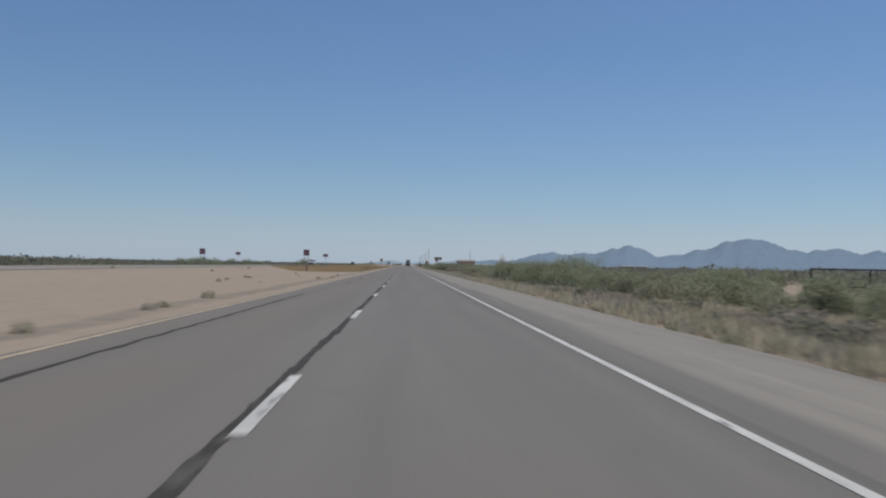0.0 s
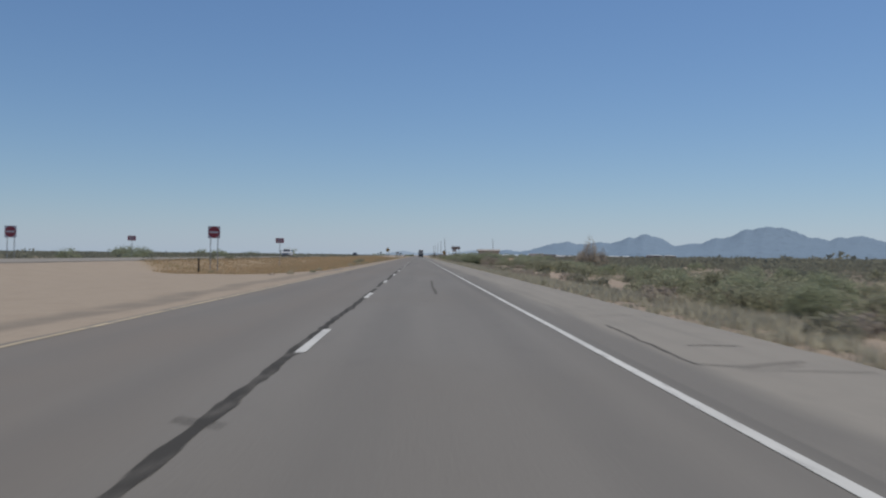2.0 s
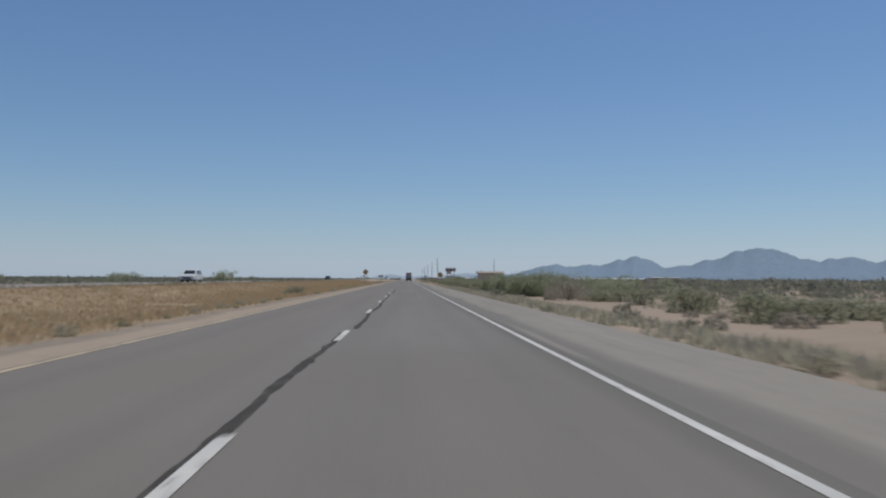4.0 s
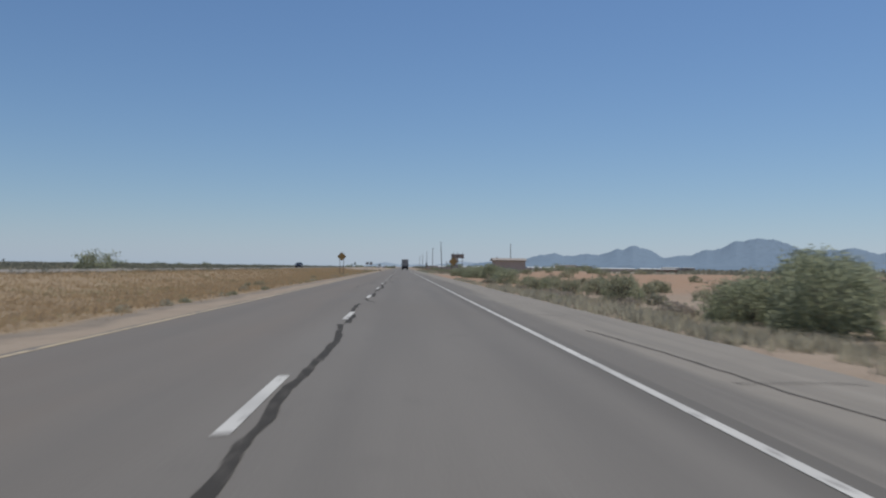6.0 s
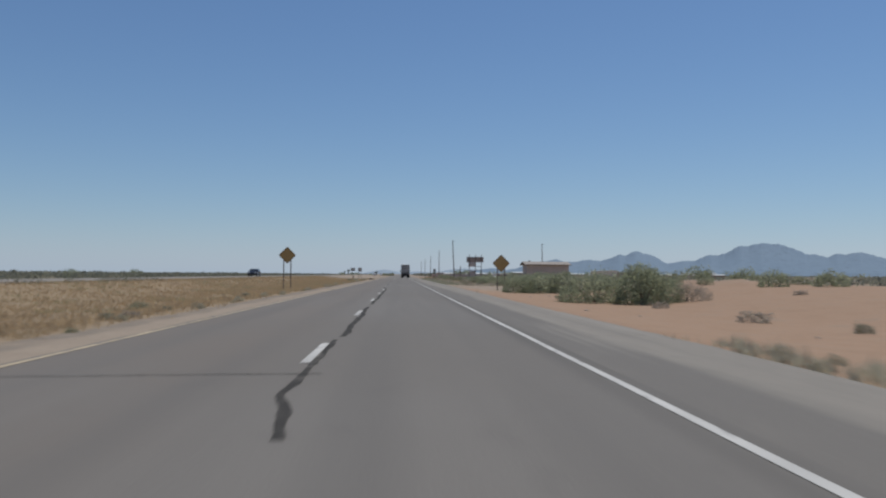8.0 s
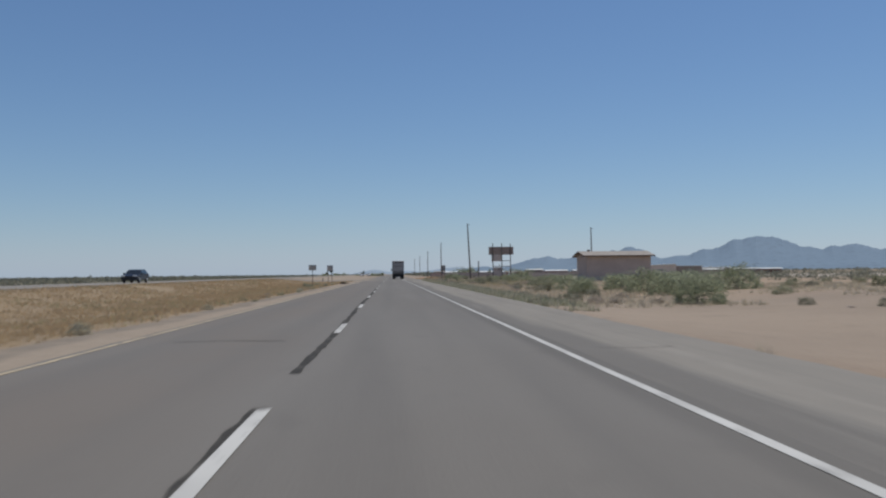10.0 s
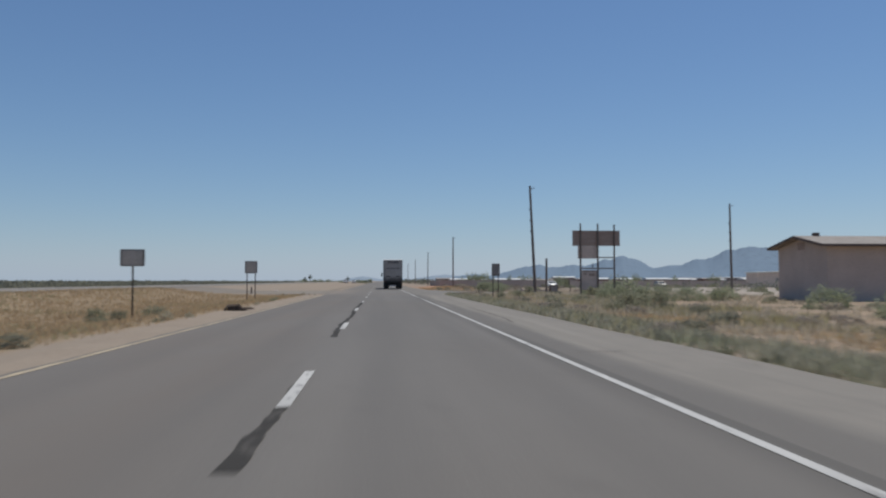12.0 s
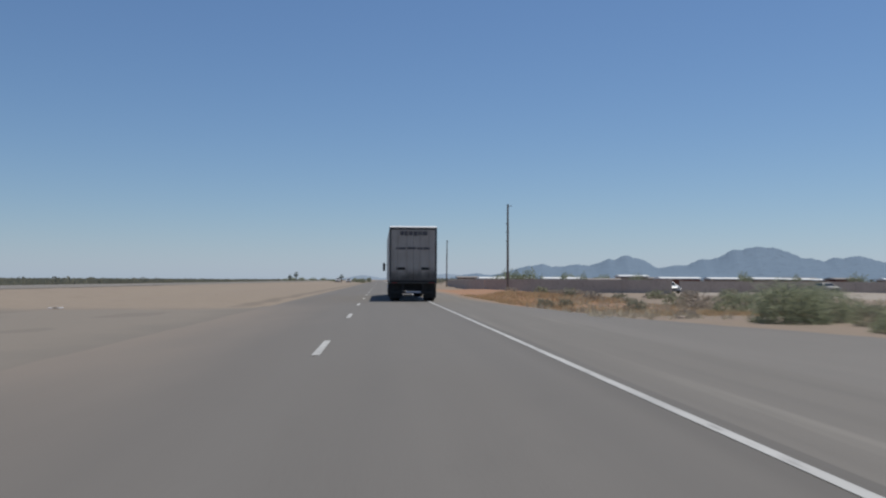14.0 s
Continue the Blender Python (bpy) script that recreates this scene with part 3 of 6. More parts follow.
def crack(pts, wd=0.1, owner=None, wob=0.05, dens=5.0, material=None):
    """A band of sealant poured over a crack, following points with small kinks."""
    out = []
    for (x0, y0), (x1, y1) in zip(pts, pts[1:]):
        n = max(2, int(math.hypot(x1 - x0, y1 - y0) * dens))
        for i in range(n):
            u = i / n
            x, y = x0 + (x1 - x0) * u, y0 + (y1 - y0) * u
            out.append((x + wob * nz(x, y, 1.1, 2), y + wob * nz(x, y, 1.1, 7)))
    out.append(pts[-1])
    return ribbon("crack_seal", out, lambda i: wd * (0.62 + 0.7 * abs(nz(out[i][0], out[i][1], 0.8, 4)) + 0.9 * abs(nz(out[i][0], out[i][1], 3.4, 1))), material or M_TAR, owner or road, 0.0035 + 0.0005 * (next(sealed) % 6))


# the sealed seam that follows the lane line
for y0, y1, amp in ((-60, 92, 0.03), (93, 149, 0.045), (150, 176, 0.045), (178, 189.8, 0.05), (218.4, 222, 0.09), (233, 238, 0.1), (240, 257, 0.1), (285, 300, 0.06), (301, 345, 0.05), (347, 404, 0.03), (412, 418, 0.05), (424, 453, 0.06)):
    pts = [((-1.90 if y < 150 else -1.68 if y < 335 else -1.87) + amp * 2.2 * nz(1, y, 0.16, 9), y) for y in np.arange(y0, y1, 1.5)]
    crack(pts, 0.125, wob=amp * 0.8)
crack([(-1.86, 222.6), (-1.88, 224.4), (-1.9, 225.5), (-1.87, 227.2)], 0.1)
crack([(-1.84, 227.05), (-1.54, 227.27), (-1.28, 227.75)], 0.04, material=M_TAR_FAINT)
crack([(-1.89, 231.3), (-1.7, 229.45), (-1.43, 228.3)], 0.07)
crack([(-1.72, 69.05), (-1.99, 69.2), (-2.12, 69.3)], 0.05)
crack([(-1.69, 257.0), (-1.66, 259.4), (-1.72, 260.5), (-1.55, 261.5), (-1.09, 262.9), (-1.34, 264.8), (-1.5, 267)], 0.1)
crack([(-1.72, 265.2), (-1.88, 268.6), (-1.88, 272.1)], 0.1)
crack([(-1.25, 260.14), (-2.2, 260.3), (-2.66, 260.2), (-2.8, 259.7), (-2.59, 259.18), (-2.21, 258.39)], 0.09)
crack([(-4.27, 261.82), (-3.0, 261.9), (-1.82, 261.71)], 0.05)
crack([(-3.6, 258.5), (-3.29, 258.29), (-2.46, 258.07)], 0.07)
crack([(-1.57, 195.6), (-1.56, 199.2), (-1.57, 203.3), (-1.6, 207.4), (-1.65, 209.36), (-1.6, 212), (-1.6, 214.77), (-1.8, 218)], 0.11)
crack([(-1.76, 190.1), (-1.79, 191.6), (-1.76, 192.3), (-1.68, 192.8)], 0.11)
crack([(0.21, 198.6), (0.16, 194.7), (0.17, 192.8), (0.21, 191.3), (0.18, 189.6)], 0.06, material=M_TAR_FAINT)
crack([(-1.73, 284.2), (-1.70, 280.6), (-1.72, 278.2), (-1.71, 277.6), (-1.44, 275.5)], 0.1)
crack([(-5.2, 279.0), (-3.6, 279.15), (-1.5, 279.3)], 0.035)
crack([(-4.2, 57.5), (-4.2, 58.9), (-4.3, 61), (-4.35, 63.3)], 0.09)
crack([(-4.17, 42.5), (-4.17, 44), (-4.1, 46)], 0.16, material=M_TAR_FAINT)
crack([(-4.6, -12), (-4.63, 4), (-4.62, 20.2), (-4.59, 26)], 0.085)
crack([(0.15, 88), (0.12, 94), (0.2, 101)], 0.09, material=M_TAR_FAINT)
crack([(-3.6, 241.95), (-3.0, 241.9), (-2.48, 241.7)], 0.07)
crack([(-4.9, 106), (-4.85, 109)], 0.06, material=M_TAR_FAINT)
crack([(-4.83, 112.5), (-4.8, 114), (-4.68, 116.5)], 0.08)
crack([(-3.02, 246.3), (-3.15, 250.2), (-2.95, 254.9)], 0.06, material=M_TAR_FAINT)
crack([(-1.2, 238.6), (-1.7, 239.4), (-2.3, 239.3)], 0.06)
for x0, y0, x1, y1 in ((-5.0, 120.5, -3.1, 120.2), (-4.6, 352, -2.6, 351.8), (-4.4, 381, -2.9, 381.3)):
    crack([(x0, y0), ((x0 + x1) / 2, y0 + 0.1), (x1, y1)], 0.05)
# shoulder cracks
for pts in ([(2.82, 266.1), (2.77, 263.4), (2.99, 261.6), (2.93, 260.3), (2.96, 259.4)],
            [(3.0, 217), (3.11, 213.8), (3.21, 210.8), (3.18, 209.3), (3.27, 208), (3.3, 205)],
            [(3.23, 204.2), (3.09, 200.7), (2.98, 197.8)],
            [(3.12, 196.2), (3.18, 195.2), (3.18, 193.8)],
            [(3.29, 61.2), (3.2, 58.6), (3.13, 56.3)],
            [(3.04, 443), (3.04, 439.4), (3.03, 434.3), (3.0, 432.1), (2.88, 429.8)],
            [(2.85, 77.5), (2.74, 74.45), (2.65, 72.4), (3.1, 72.2), (4.02, 72.7)]):
    crack(pts, 0.05, shoulder, 0.06, material=M_TAR_FAINT)
for x0, x1, y in ((3.08, 4.0, 263.39), (3.13, 4.2, 261.35), (2.9, 4.3, 209.9), (3.0, 4.2, 206.9), (3.21, 3.91, 74.3), (2.69, 3.98, 228.4), (2.75, 3.24, 226.5), (2.6, 4.2, 179.5), (2.9, 4.4, 112), (2.7, 4.2, 246), (3.2, 4.4, 243.5), (2.5, 4.0, 222), (2.6, 4.3, 96), (3.1, 4.4, 66.5), (2.8, 4.4, 324), (2.4, 3.9, 371.2)):
    crack([(x0, y), ((x0 + x1) / 2, y + 0.06), (x1, y - 0.04)], 0.03, shoulder, 0.05)


crack([(2.6, 476), (2.3, 472.6), (2.1, 469.5)], 0.045, shoulder, 0.08, material=M_TAR_FAINT)
crng = random.Random(5)
for _ in range(44):
    y, x0 = crng.uniform(5, 455), crng.uniform(2.3, 3.3)
    x1 = min(4.4, x0 + crng.uniform(0.4, 1.4))
    crack([(x0, y), ((x0 + x1) / 2, y + crng.uniform(-0.15, 0.15)), (x1, y + crng.uniform(-0.2, 0.2))], 0.022, shoulder, 0.05, material=M_TAR_FAINT)


def apron(name, outline, material, label, top=-0.003):
    bm = bmesh.new()
    prism(bm, outline, "z", -0.2, top)
    bmesh.ops.triangulate(bm, faces=bm.faces)
    return tagged(part(name, bm, material), label, "pavement", kind="structure")


def ragged(pts, amp=0.25, n=5):
    out = []
    for i, (x0, y0) in enumerate(pts):
        x1, y1 = pts[(i + 1) % len(pts)]
        for k in range(n):
            u = k / n
            x, y = x0 + (x1 - x0) * u, y0 + (y1 - y0) * u
            out.append((x + amp * nz(x, y, 0.6, 1) * (0 if abs(x0 - x1) < 0.05 else 1), y))
    return out


apron("pavement_turnout", ragged([(EDGE_R - 0.25, 474), (5.0, 476.6), (7.5, 479.6), (13.5, 483.2), (13.5, 487.5), (10.2, 489.8), (8.7, 494.8), (7.2, 499.5), (6.2, 506), (5.2, 514), (EDGE_R - 0.25, 524)]), M_APRON, "pale weathered asphalt turnout flaring off the shoulder")
apron("pavement_crossing", ragged([(EDGE_L + 0.25, 485), (EDGE_L + 0.25, 514), (-6.3, 509.5), (-8.5, 507.2), (-13.5, 507), (-13.5, 487), (-9.6, 481), (-8.0, 480.2), (-6.6, 482.8)]), M_DUSTY, "dusty asphalt flare beside the highway crossing", -0.03)

# the other carriageway, slightly raised, beyond the median
OPP_Z = 0.52
opposite = tagged(slab("opposite_road", -34.2, -23.2, M_OPPOSITE, y0=-80, y1=1800, ragged0=0.1, ragged1=0.1, thick=0.3, top=OPP_Z), "pale asphalt of the opposite carriageway beyond the median", "road", kind="structure")
for x, m in ((-24.3, M_YELLOW), (-31.6, M_WHITE)):
    pts = [(x, y) for y in np.arange(-60, 1200, 10.0)]
    ribbon("edge_line", pts, 0.12, m, opposite, OPP_Z + 0.005)

# ---- mountains ----
def ridge(name, peaks, dist, material, label, az0, az1, thick=420, seed=0, rough=0.09):
    """A range as one sheet of relief: peaks are (bearing, height angle, half width), in degrees."""
    n, rows = 760, 9
    verts, faces = [], []
    for i in range(n + 1):
        az = az0 + (az1 - az0) * i / n
        h = 0.0
        for a, e, hw in peaks:
            u = abs(az - a) / hw
            h += (e * max(0.0, 1 - u ** 1.25)) ** 9
        h = h ** (1 / 9)
        crest = rough * noise.fractal(Vector((az * 1.5, seed, 0)), 0.7, 2.1, 7) * min(1, h * 2)
        for j in range(rows):
            v = j / (rows - 1)
            d = dist - thick * (1 - v)
            prof = v ** 0.8 if j < rows - 1 else 1.0
            spur = 1 + 0.05 * (1 - v) * noise.noise(Vector((az * 1.7, v * 2.0, seed)))
            z = EYE + math.tan(radians(max(0.0, h * prof * spur + crest * v ** 8))) * d - (12 if j == 0 else 0)
            verts.append((d * math.sin(radians(az)), 252 + d * math.cos(radians(az)), z))
    for i in range(n):
        for j in range(rows - 1):
            a = i * rows + j
            faces.append((a, a + rows, a + rows + 1, a + 1))
    ob = raw(name, verts, faces, material)
    return tagged(ob, label, "mountains", kind="structure")


# blue and pale tones here are haze put into the colour
ridge("backdrop_mountains", [(6.5, 0.45, 3.0), (10.7, 1.08, 4.0), (13.2, 1.08, 5.0), (15.3, 1.42, 2.6), (16.4, 1.66, 2.9), (17.2, 1.42, 2.4), (19.5, 1.0, 4.0), (21.3, 1.4, 3.2), (23.2, 1.95, 3.6), (24.4, 2.22, 3.6), (25.4, 2.08, 3.6), (26.3, 1.7, 3.2), (27.6, 1.38, 3.4), (28.9, 1.42, 3.0), (30.2, 1.58, 3.8), (32.6, 1.45, 3.0), (35.5, 1.7, 4.5), (41, 1.1, 6), (50, 0.7, 8)], 4650, M_HAZE_ROCK, "desert mountains along the horizon, haze painted in as blue", 3, 58, 1300)
ridge("backdrop_hills", [(-1.1, 0.3, 1.7), (1.2, 0.2, 1.6), (4.5, 0.42, 3.0)], 4800, M_HAZE_HILL, "low hills far ahead on the horizon, painted pale as haze", -9, 9, 900, 4, 0.03)

# ---- plants ----
rng = np.random.default_rng(7)


def leaves_at(centres, size, flat=0.0, long=1.0, wide=0.5):
    """Small pointed leaves, turned at random, at the given centres."""
    n = len(centres)
    a = rng.normal(size=(n, 3))
    a /= np.linalg.norm(a, axis=1, keepdims=True)
    b = rng.normal(size=(n, 3))
    b[:, 2] *= 1 - flat
    b -= a * (a * b).sum(1, keepdims=True)
    b /= np.linalg.norm(b, axis=1, keepdims=True)
    s = size * rng.uniform(0.6, 1.4, (n, 1))
    q = np.stack([centres - a * s * long - b * s * wide, centres - a * s * long + b * s * wide, centres + a * s * long], 1)
    return q.reshape(-1, 3)


def stems(bm, count, radius, height, thick, forks=2, sides=(5, 4)):
    """Crooked stems that spread from the base; returns where twigs end."""
    tips = []
    for i in range(count):
        ang = rng.uniform(0, 2 * math.pi)
        reach = radius * rng.uniform(0.25, 0.9)
        top = Vector((math.cos(ang) * reach, math.sin(ang) * reach, height * rng.uniform(0.5, 0.86)))
        mid = Vector((top.x * 0.35, top.y * 0.35, top.z * 0.5)) + Vector(rng.normal(0, 0.06 * radius, 3))
        base = Vector((math.cos(ang) * 0.08 * radius, math.sin(ang) * 0.08 * radius, -0.25))
        rod(bm, base, mid, thick, thick * 0.7, sides[0])
        rod(bm, mid, top, thick * 0.7, thick * 0.3, sides[1])
        tips.append(top)
        for k in range(forks):
            t2 = mid.lerp(top, 0.5) + Vector((rng.normal(0, 0.35) * radius, rng.normal(0, 0.35) * radius, rng.uniform(-0.05, 0.22) * height))
            t2.z = min(t2.z, height)
            rod(bm, mid.lerp(top, 0.3), t2, thick * 0.45, thick * 0.2, sides[1])
            tips.append(t2)
    return tips


def shrub(name, radius, height, leaves, size, material, label, category="shrub", count=9, clump=0.36, thick=0.03, low=0.0, shell=0.55, parts=("stem", "foliage")):
    """A bush: crooked stems, and leaves in uneven clumps round the twigs, with gaps between."""
    root = empty(name, 0, -200, -60)
    bm = bmesh.new()
    tips = stems(bm, count, radius, height, thick, 2 if radius > 0.7 else 1, (4, 3) if radius > 0.7 else (3, 3))
    part(parts[0], bm, M_BARK, root)
    cl = []
    for t in tips:
        cl.append((np.array(t), radius * clump * rng.uniform(0.6, 1.3)))
    for i in range(int(count * 3.2)):
        ang, r = rng.uniform(0, 2 * math.pi), radius * math.sqrt(rng.uniform(0, 0.9))
        hh = height * (1 - 0.55 * (r / radius) ** 2)
        cl.append((np.array((math.cos(ang) * r, math.sin(ang) * r, rng.uniform(low, 0.85) * hh)), radius * clump * rng.uniform(0.6, 1.2)))
    per = int(leaves * (1 - shell) * 0.95) // len(cl)
    pts = []
    for c, r in cl:
        d = rng.normal(size=(per, 3))
        d /= np.linalg.norm(d, axis=1, keepdims=True)
        p = c + d * r * rng.uniform(0.1, 1.0, (per, 1)) ** 0.8 * np.array([1, 1, 0.7])
        pts.append(p)
    # an outer shell of leaves with an uneven, broken surface
    n = int(leaves * shell)
    d = rng.normal(size=(n, 3))
    d[:, 2] = np.abs(d[:, 2]) * 0.65
    d /= np.linalg.norm(d, axis=1, keepdims=True)
    seed = float(rng.uniform(0, 50))
    lump = np.array([noise.noise(Vector((v[0] * 2.3 + seed, v[1] * 2.3, v[2] * 2.3))) + 0.5 * noise.noise(Vector((v[0] * 6 + seed, v[1] * 6, v[2] * 6))) for v in d])
    keep = lump > -0.34
    p = d * (0.82 + 0.26 * lump + rng.normal(0, 0.045, n))[:, None] * np.array([radius, radius, height])
    pts.append(p[keep])
    pts = np.concatenate(pts)
    pts[:, 2] = np.abs(pts[:, 2])
    np_mesh(parts[1], leaves_at(pts, size, 0.0, 0.75, 0.72), 3, material, root)
    return tagged(root, label, category)


def twiggy(name, radius, height, twigs, label, thick=0.012):
    """A bare grey bush: many thin crooked twigs."""
    root = empty(name, 0, -200, -60)
    bm = bmesh.new()
    stems(bm, 10, radius, height, 0.03, 3)
    part("stem", bm, M_BARK, root)
    n = twigs
    ang = rng.uniform(0, 2 * math.pi, n)
    r = radius * np.sqrt(rng.uniform(0, 1, n))
    lump = np.array([noise.noise(Vector((math.cos(a) * q * 1.1 / radius * 2.2, math.sin(a) * q / radius * 2.4, radius * 7.0))) for a, q in zip(ang, r)])
    z = rng.uniform(0.05, 1, n) ** 0.85 * height * (0.8 + 0.75 * lump) * (1 - 0.6 * (r / radius) ** 2)
    p = np.stack([np.cos(ang) * r, np.sin(ang) * r, z], 1)
    d = np.stack([np.cos(ang), np.sin(ang), rng.uniform(0.4, 1.6, n)], 1) + rng.normal(0, 0.35, (n, 3))
    d = d / np.linalg.norm(d, axis=1, keepdims=True) * rng.uniform(0.12, 0.35, (n, 1)) * height * 0.6
    s = np.cross(d, rng.normal(size=(n, 3)))
    s = s / np.linalg.norm(s, axis=1, keepdims=True) * thick
    np_mesh("twig_crown", np.stack([p - s, p + s, p + d], 1).reshape(-1, 3), 3, M_GREY, root)
    return tagged(root, label, "shrub")


mesquites = [shrub("mesquite_bush", 1.9, 2.3, 9400, 0.053, M_GREEN, "large green mesquite bush rooted in desert soil", count=10),
             shrub("mesquite_bush", 2.2, 2.0, 9400, 0.053, M_GREEN, "broad green mesquite bush rooted in desert soil", count=10),
             shrub("mesquite_bush", 1.6, 2.6, 9000, 0.053, M_GREEN, "tall green mesquite bush rooted in desert soil", count=9)]
creosotes = [shrub("creosote_bush", 1.0, 1.25, 2900, 0.041, M_CREO, "olive creosote bush rooted in dry soil", count=10, clump=0.28),
             shrub("creosote_bush", 1.2, 1.1, 2900, 0.041, M_CREO, "spreading olive creosote bush on dry soil", count=11, clump=0.28),
             shrub("creosote_bush", 0.85, 1.5, 2750, 0.041, M_CREO, "upright olive creosote bush on dry soil", count=9, clump=0.3)]
drys = [shrub("dry_shrub", 0.55, 0.62, 620, 0.05, M_SAGE, "small grey-green sage shrub on bare soil", count=5, clump=0.35, thick=0.012),
        shrub("dry_shrub", 0.65, 0.5, 620, 0.05, M_GREY, "low rounded dry grey-brown shrub on bare soil", count=5, clump=0.35, thick=0.012)]
weeds = [shrub("weed_clump", 0.34, 0.36, 420, 0.035, M_WEED, "small tan weed clump at the verge", count=6, clump=0.4, thick=0.006, parts=("stalk", "foliage")),
         shrub("weed_clump", 0.28, 0.26, 360, 0.032, M_CREO, "small dark green weed clump at the verge", count=6, clump=0.4, thick=0.006, parts=("stalk", "foliage"))]
bares = [twiggy("bare_bush", 1.9, 2.2, 2600, "tangled leafless grey desert bush"), twiggy("bare_bush", 1.1, 1.2, 1600, "low leafless grey desert bush")]
tall_bare = [twiggy("bare_bush", 1.75, 2.95, 5200, "tall tangled leafless grey-brown bush on sand", 0.017)]
fine_mesquites = [shrub("mesquite_bush", 1.9, 2.3, 21000, 0.033, M_GREEN, "large leafy mesquite bush close beside the shoulder", count=10),
                  shrub("mesquite_bush", 2.1, 2.1, 21000, 0.033, M_GREEN, "broad leafy mesquite bush close beside the shoulder", count=10)]
thin_mesquites = [shrub("mesquite_bush", 1.9, 2.1, 3900, 0.069, M_GREEN, "dusty green mesquite bush back from the road", count=6),
                  shrub("mesquite_bush", 2.1, 1.9, 3900, 0.069, M_GREEN, "broad dusty mesquite bush back from the road", count=6)]
far_mesquites = [shrub("mesquite_bush", 1.9, 2.1, 1900, 0.1, M_GREEN, "dusty green mesquite bush far from the road", count=5),
                 shrub("mesquite_bush", 2.1, 1.9, 1900, 0.1, M_GREEN, "broad dusty mesquite bush far from the road", count=5)]
thin_creosotes = [shrub("creosote_bush", 1.05, 1.15, 1050, 0.074, M_CREO, "olive creosote bush back from the road", count=5, clump=0.28),
                  shrub("creosote_bush", 1.2, 1.05, 1050, 0.074, M_CREO, "spreading creosote bush back from the road", count=5, clump=0.28)]
used = set()


def plant(kinds, x, y, s=1.0, group="", sink=0.03, zs=1.0):
    own = random.Random(round(x * 100) * 7919 + round(y * 100))
    proto = own.choice(kinds)
    if x > 13 or x < -30:
        back = {"mesquite_bush": thin_mesquites if 13 < x < 22 else far_mesquites, "creosote_bush": thin_creosotes}
        proto = own.choice(back.get(proto.name.split(".")[0], [proto]))
    elif y < 72 and x > 0 and s > 0.65 and kinds is mesquites:
        proto = own.choice(fine_mesquites)
    m = pose(x, y, land(x, y) - sink, 0, 0, own.uniform(0, 360))
    if proto.name not in used:
        used.add(proto.name)
        ob = proto
        ob.matrix_basis = m
    else:
        ob = copy_thing(proto, m)
    ob.scale = (s, s, s * zs)
    if group:
        ob["group"] = group
    return ob


# single bushes that stand out along the right-hand verge
A, B, C, D, W = mesquites, creosotes, drys, bares, weeds
BUSHES_FIRST = [
    (A, 10.5, 51, 1.0), (A, 10.0, 64, 0.9), (A, 8.6, 56, 0.95), (A, 8.8, 43.5, 0.8), (A, 10.4, 38.5, 0.85), 
    (A, 9.6, 53, 1.12), (A, 11.6, 52, 1.3), (A, 8.3, 64.6, 1.05), (A, 10.2, 66, 1.12), (tall_bare, 18.2, 150, 1.0), (B, 12.2, 167, 1.1),
    (B, 9.8, 138, 0.6), (A, 13.9, 138, 0.7),
]
BUSHES_MIDDLE = [
    (B, 9.9, 211.5, 1.2), (A, 9.4, 199.8, 0.95), (A, 8.8, 206, 0.95), (A, 10.2, 203, 1.15), (A, 11.6, 200.5, 1.3), (A, 10.8, 210, 1.0),
    (D, 12.6, 206, 1.2), (B, 8.9, 236, 1.0), (A, 8.9, 219.2, 0.95), (A, 10.0, 221.6, 1.05), (A, 9.2, 224.5, 0.6), (B, 7.8, 241, 0.75), (A, 9.4, 237.5, 0.62), (B, 9.2, 250, 0.85),
    (A, 8.9, 275.6, 0.82), (B, 11.5, 265.6, 0.9), (A, 9.2, 256, 0.52), (A, 10.3, 269.6, 0.5), (B, 8.0, 253.5, 0.6), (B, 10.6, 262, 0.8),
]
BUSHES_LATER = [
    (A, 12.9, 311.4, 0.9), (A, 9.5, 311.8, 1.02), (A, 11.3, 309.2, 1.05), (A, 8.9, 333.5, 0.85), (A, 10.4, 332.5, 0.95), (A, 12.0, 331.5, 0.88), (D, 14.4, 311, 0.6), (A, 14.2, 355, 0.7), (A, 11.5, 388, 0.62), (A, 16.0, 389, 0.95),
    (A, 17.6, 386, 0.95), (A, 15.9, 384, 0.85), (A, 13.4, 399.5, 0.85), (A, 17.0, 398.5, 0.9), (A, 19.5, 395, 1.0), (A, 21.5, 388, 1.0),
    (A, 21, 445, 0.7), (A, 18.6, 404, 0.8), (B, 13.6, 417.5, 0.75), (A, 15.8, 465.5, 0.6), (B, 8.0, 466.4, 0.5), (A, 17.9, 462, 0.8), (A, 20.7, 462, 0.72), (A, 23.2, 461.7, 0.65), (B, 24.3, 457.6, 0.5),
    (B, 12.2, 459, 0.6), (B, 9.6, 455, 0.5), (B, 34, 452, 1.0), (A, 18.6, 435.2, 0.72), (A, 20.3, 433.7, 0.78), (B, 15.0, 418.7, 0.95), (B, 10.9, 445.1, 0.72), (B, 12.6, 444.7, 0.82), (A, 20.4, 480.8, 0.8), (A, 18.9, 481.6, 0.62), (B, 38.5, 449, 1.2),
]
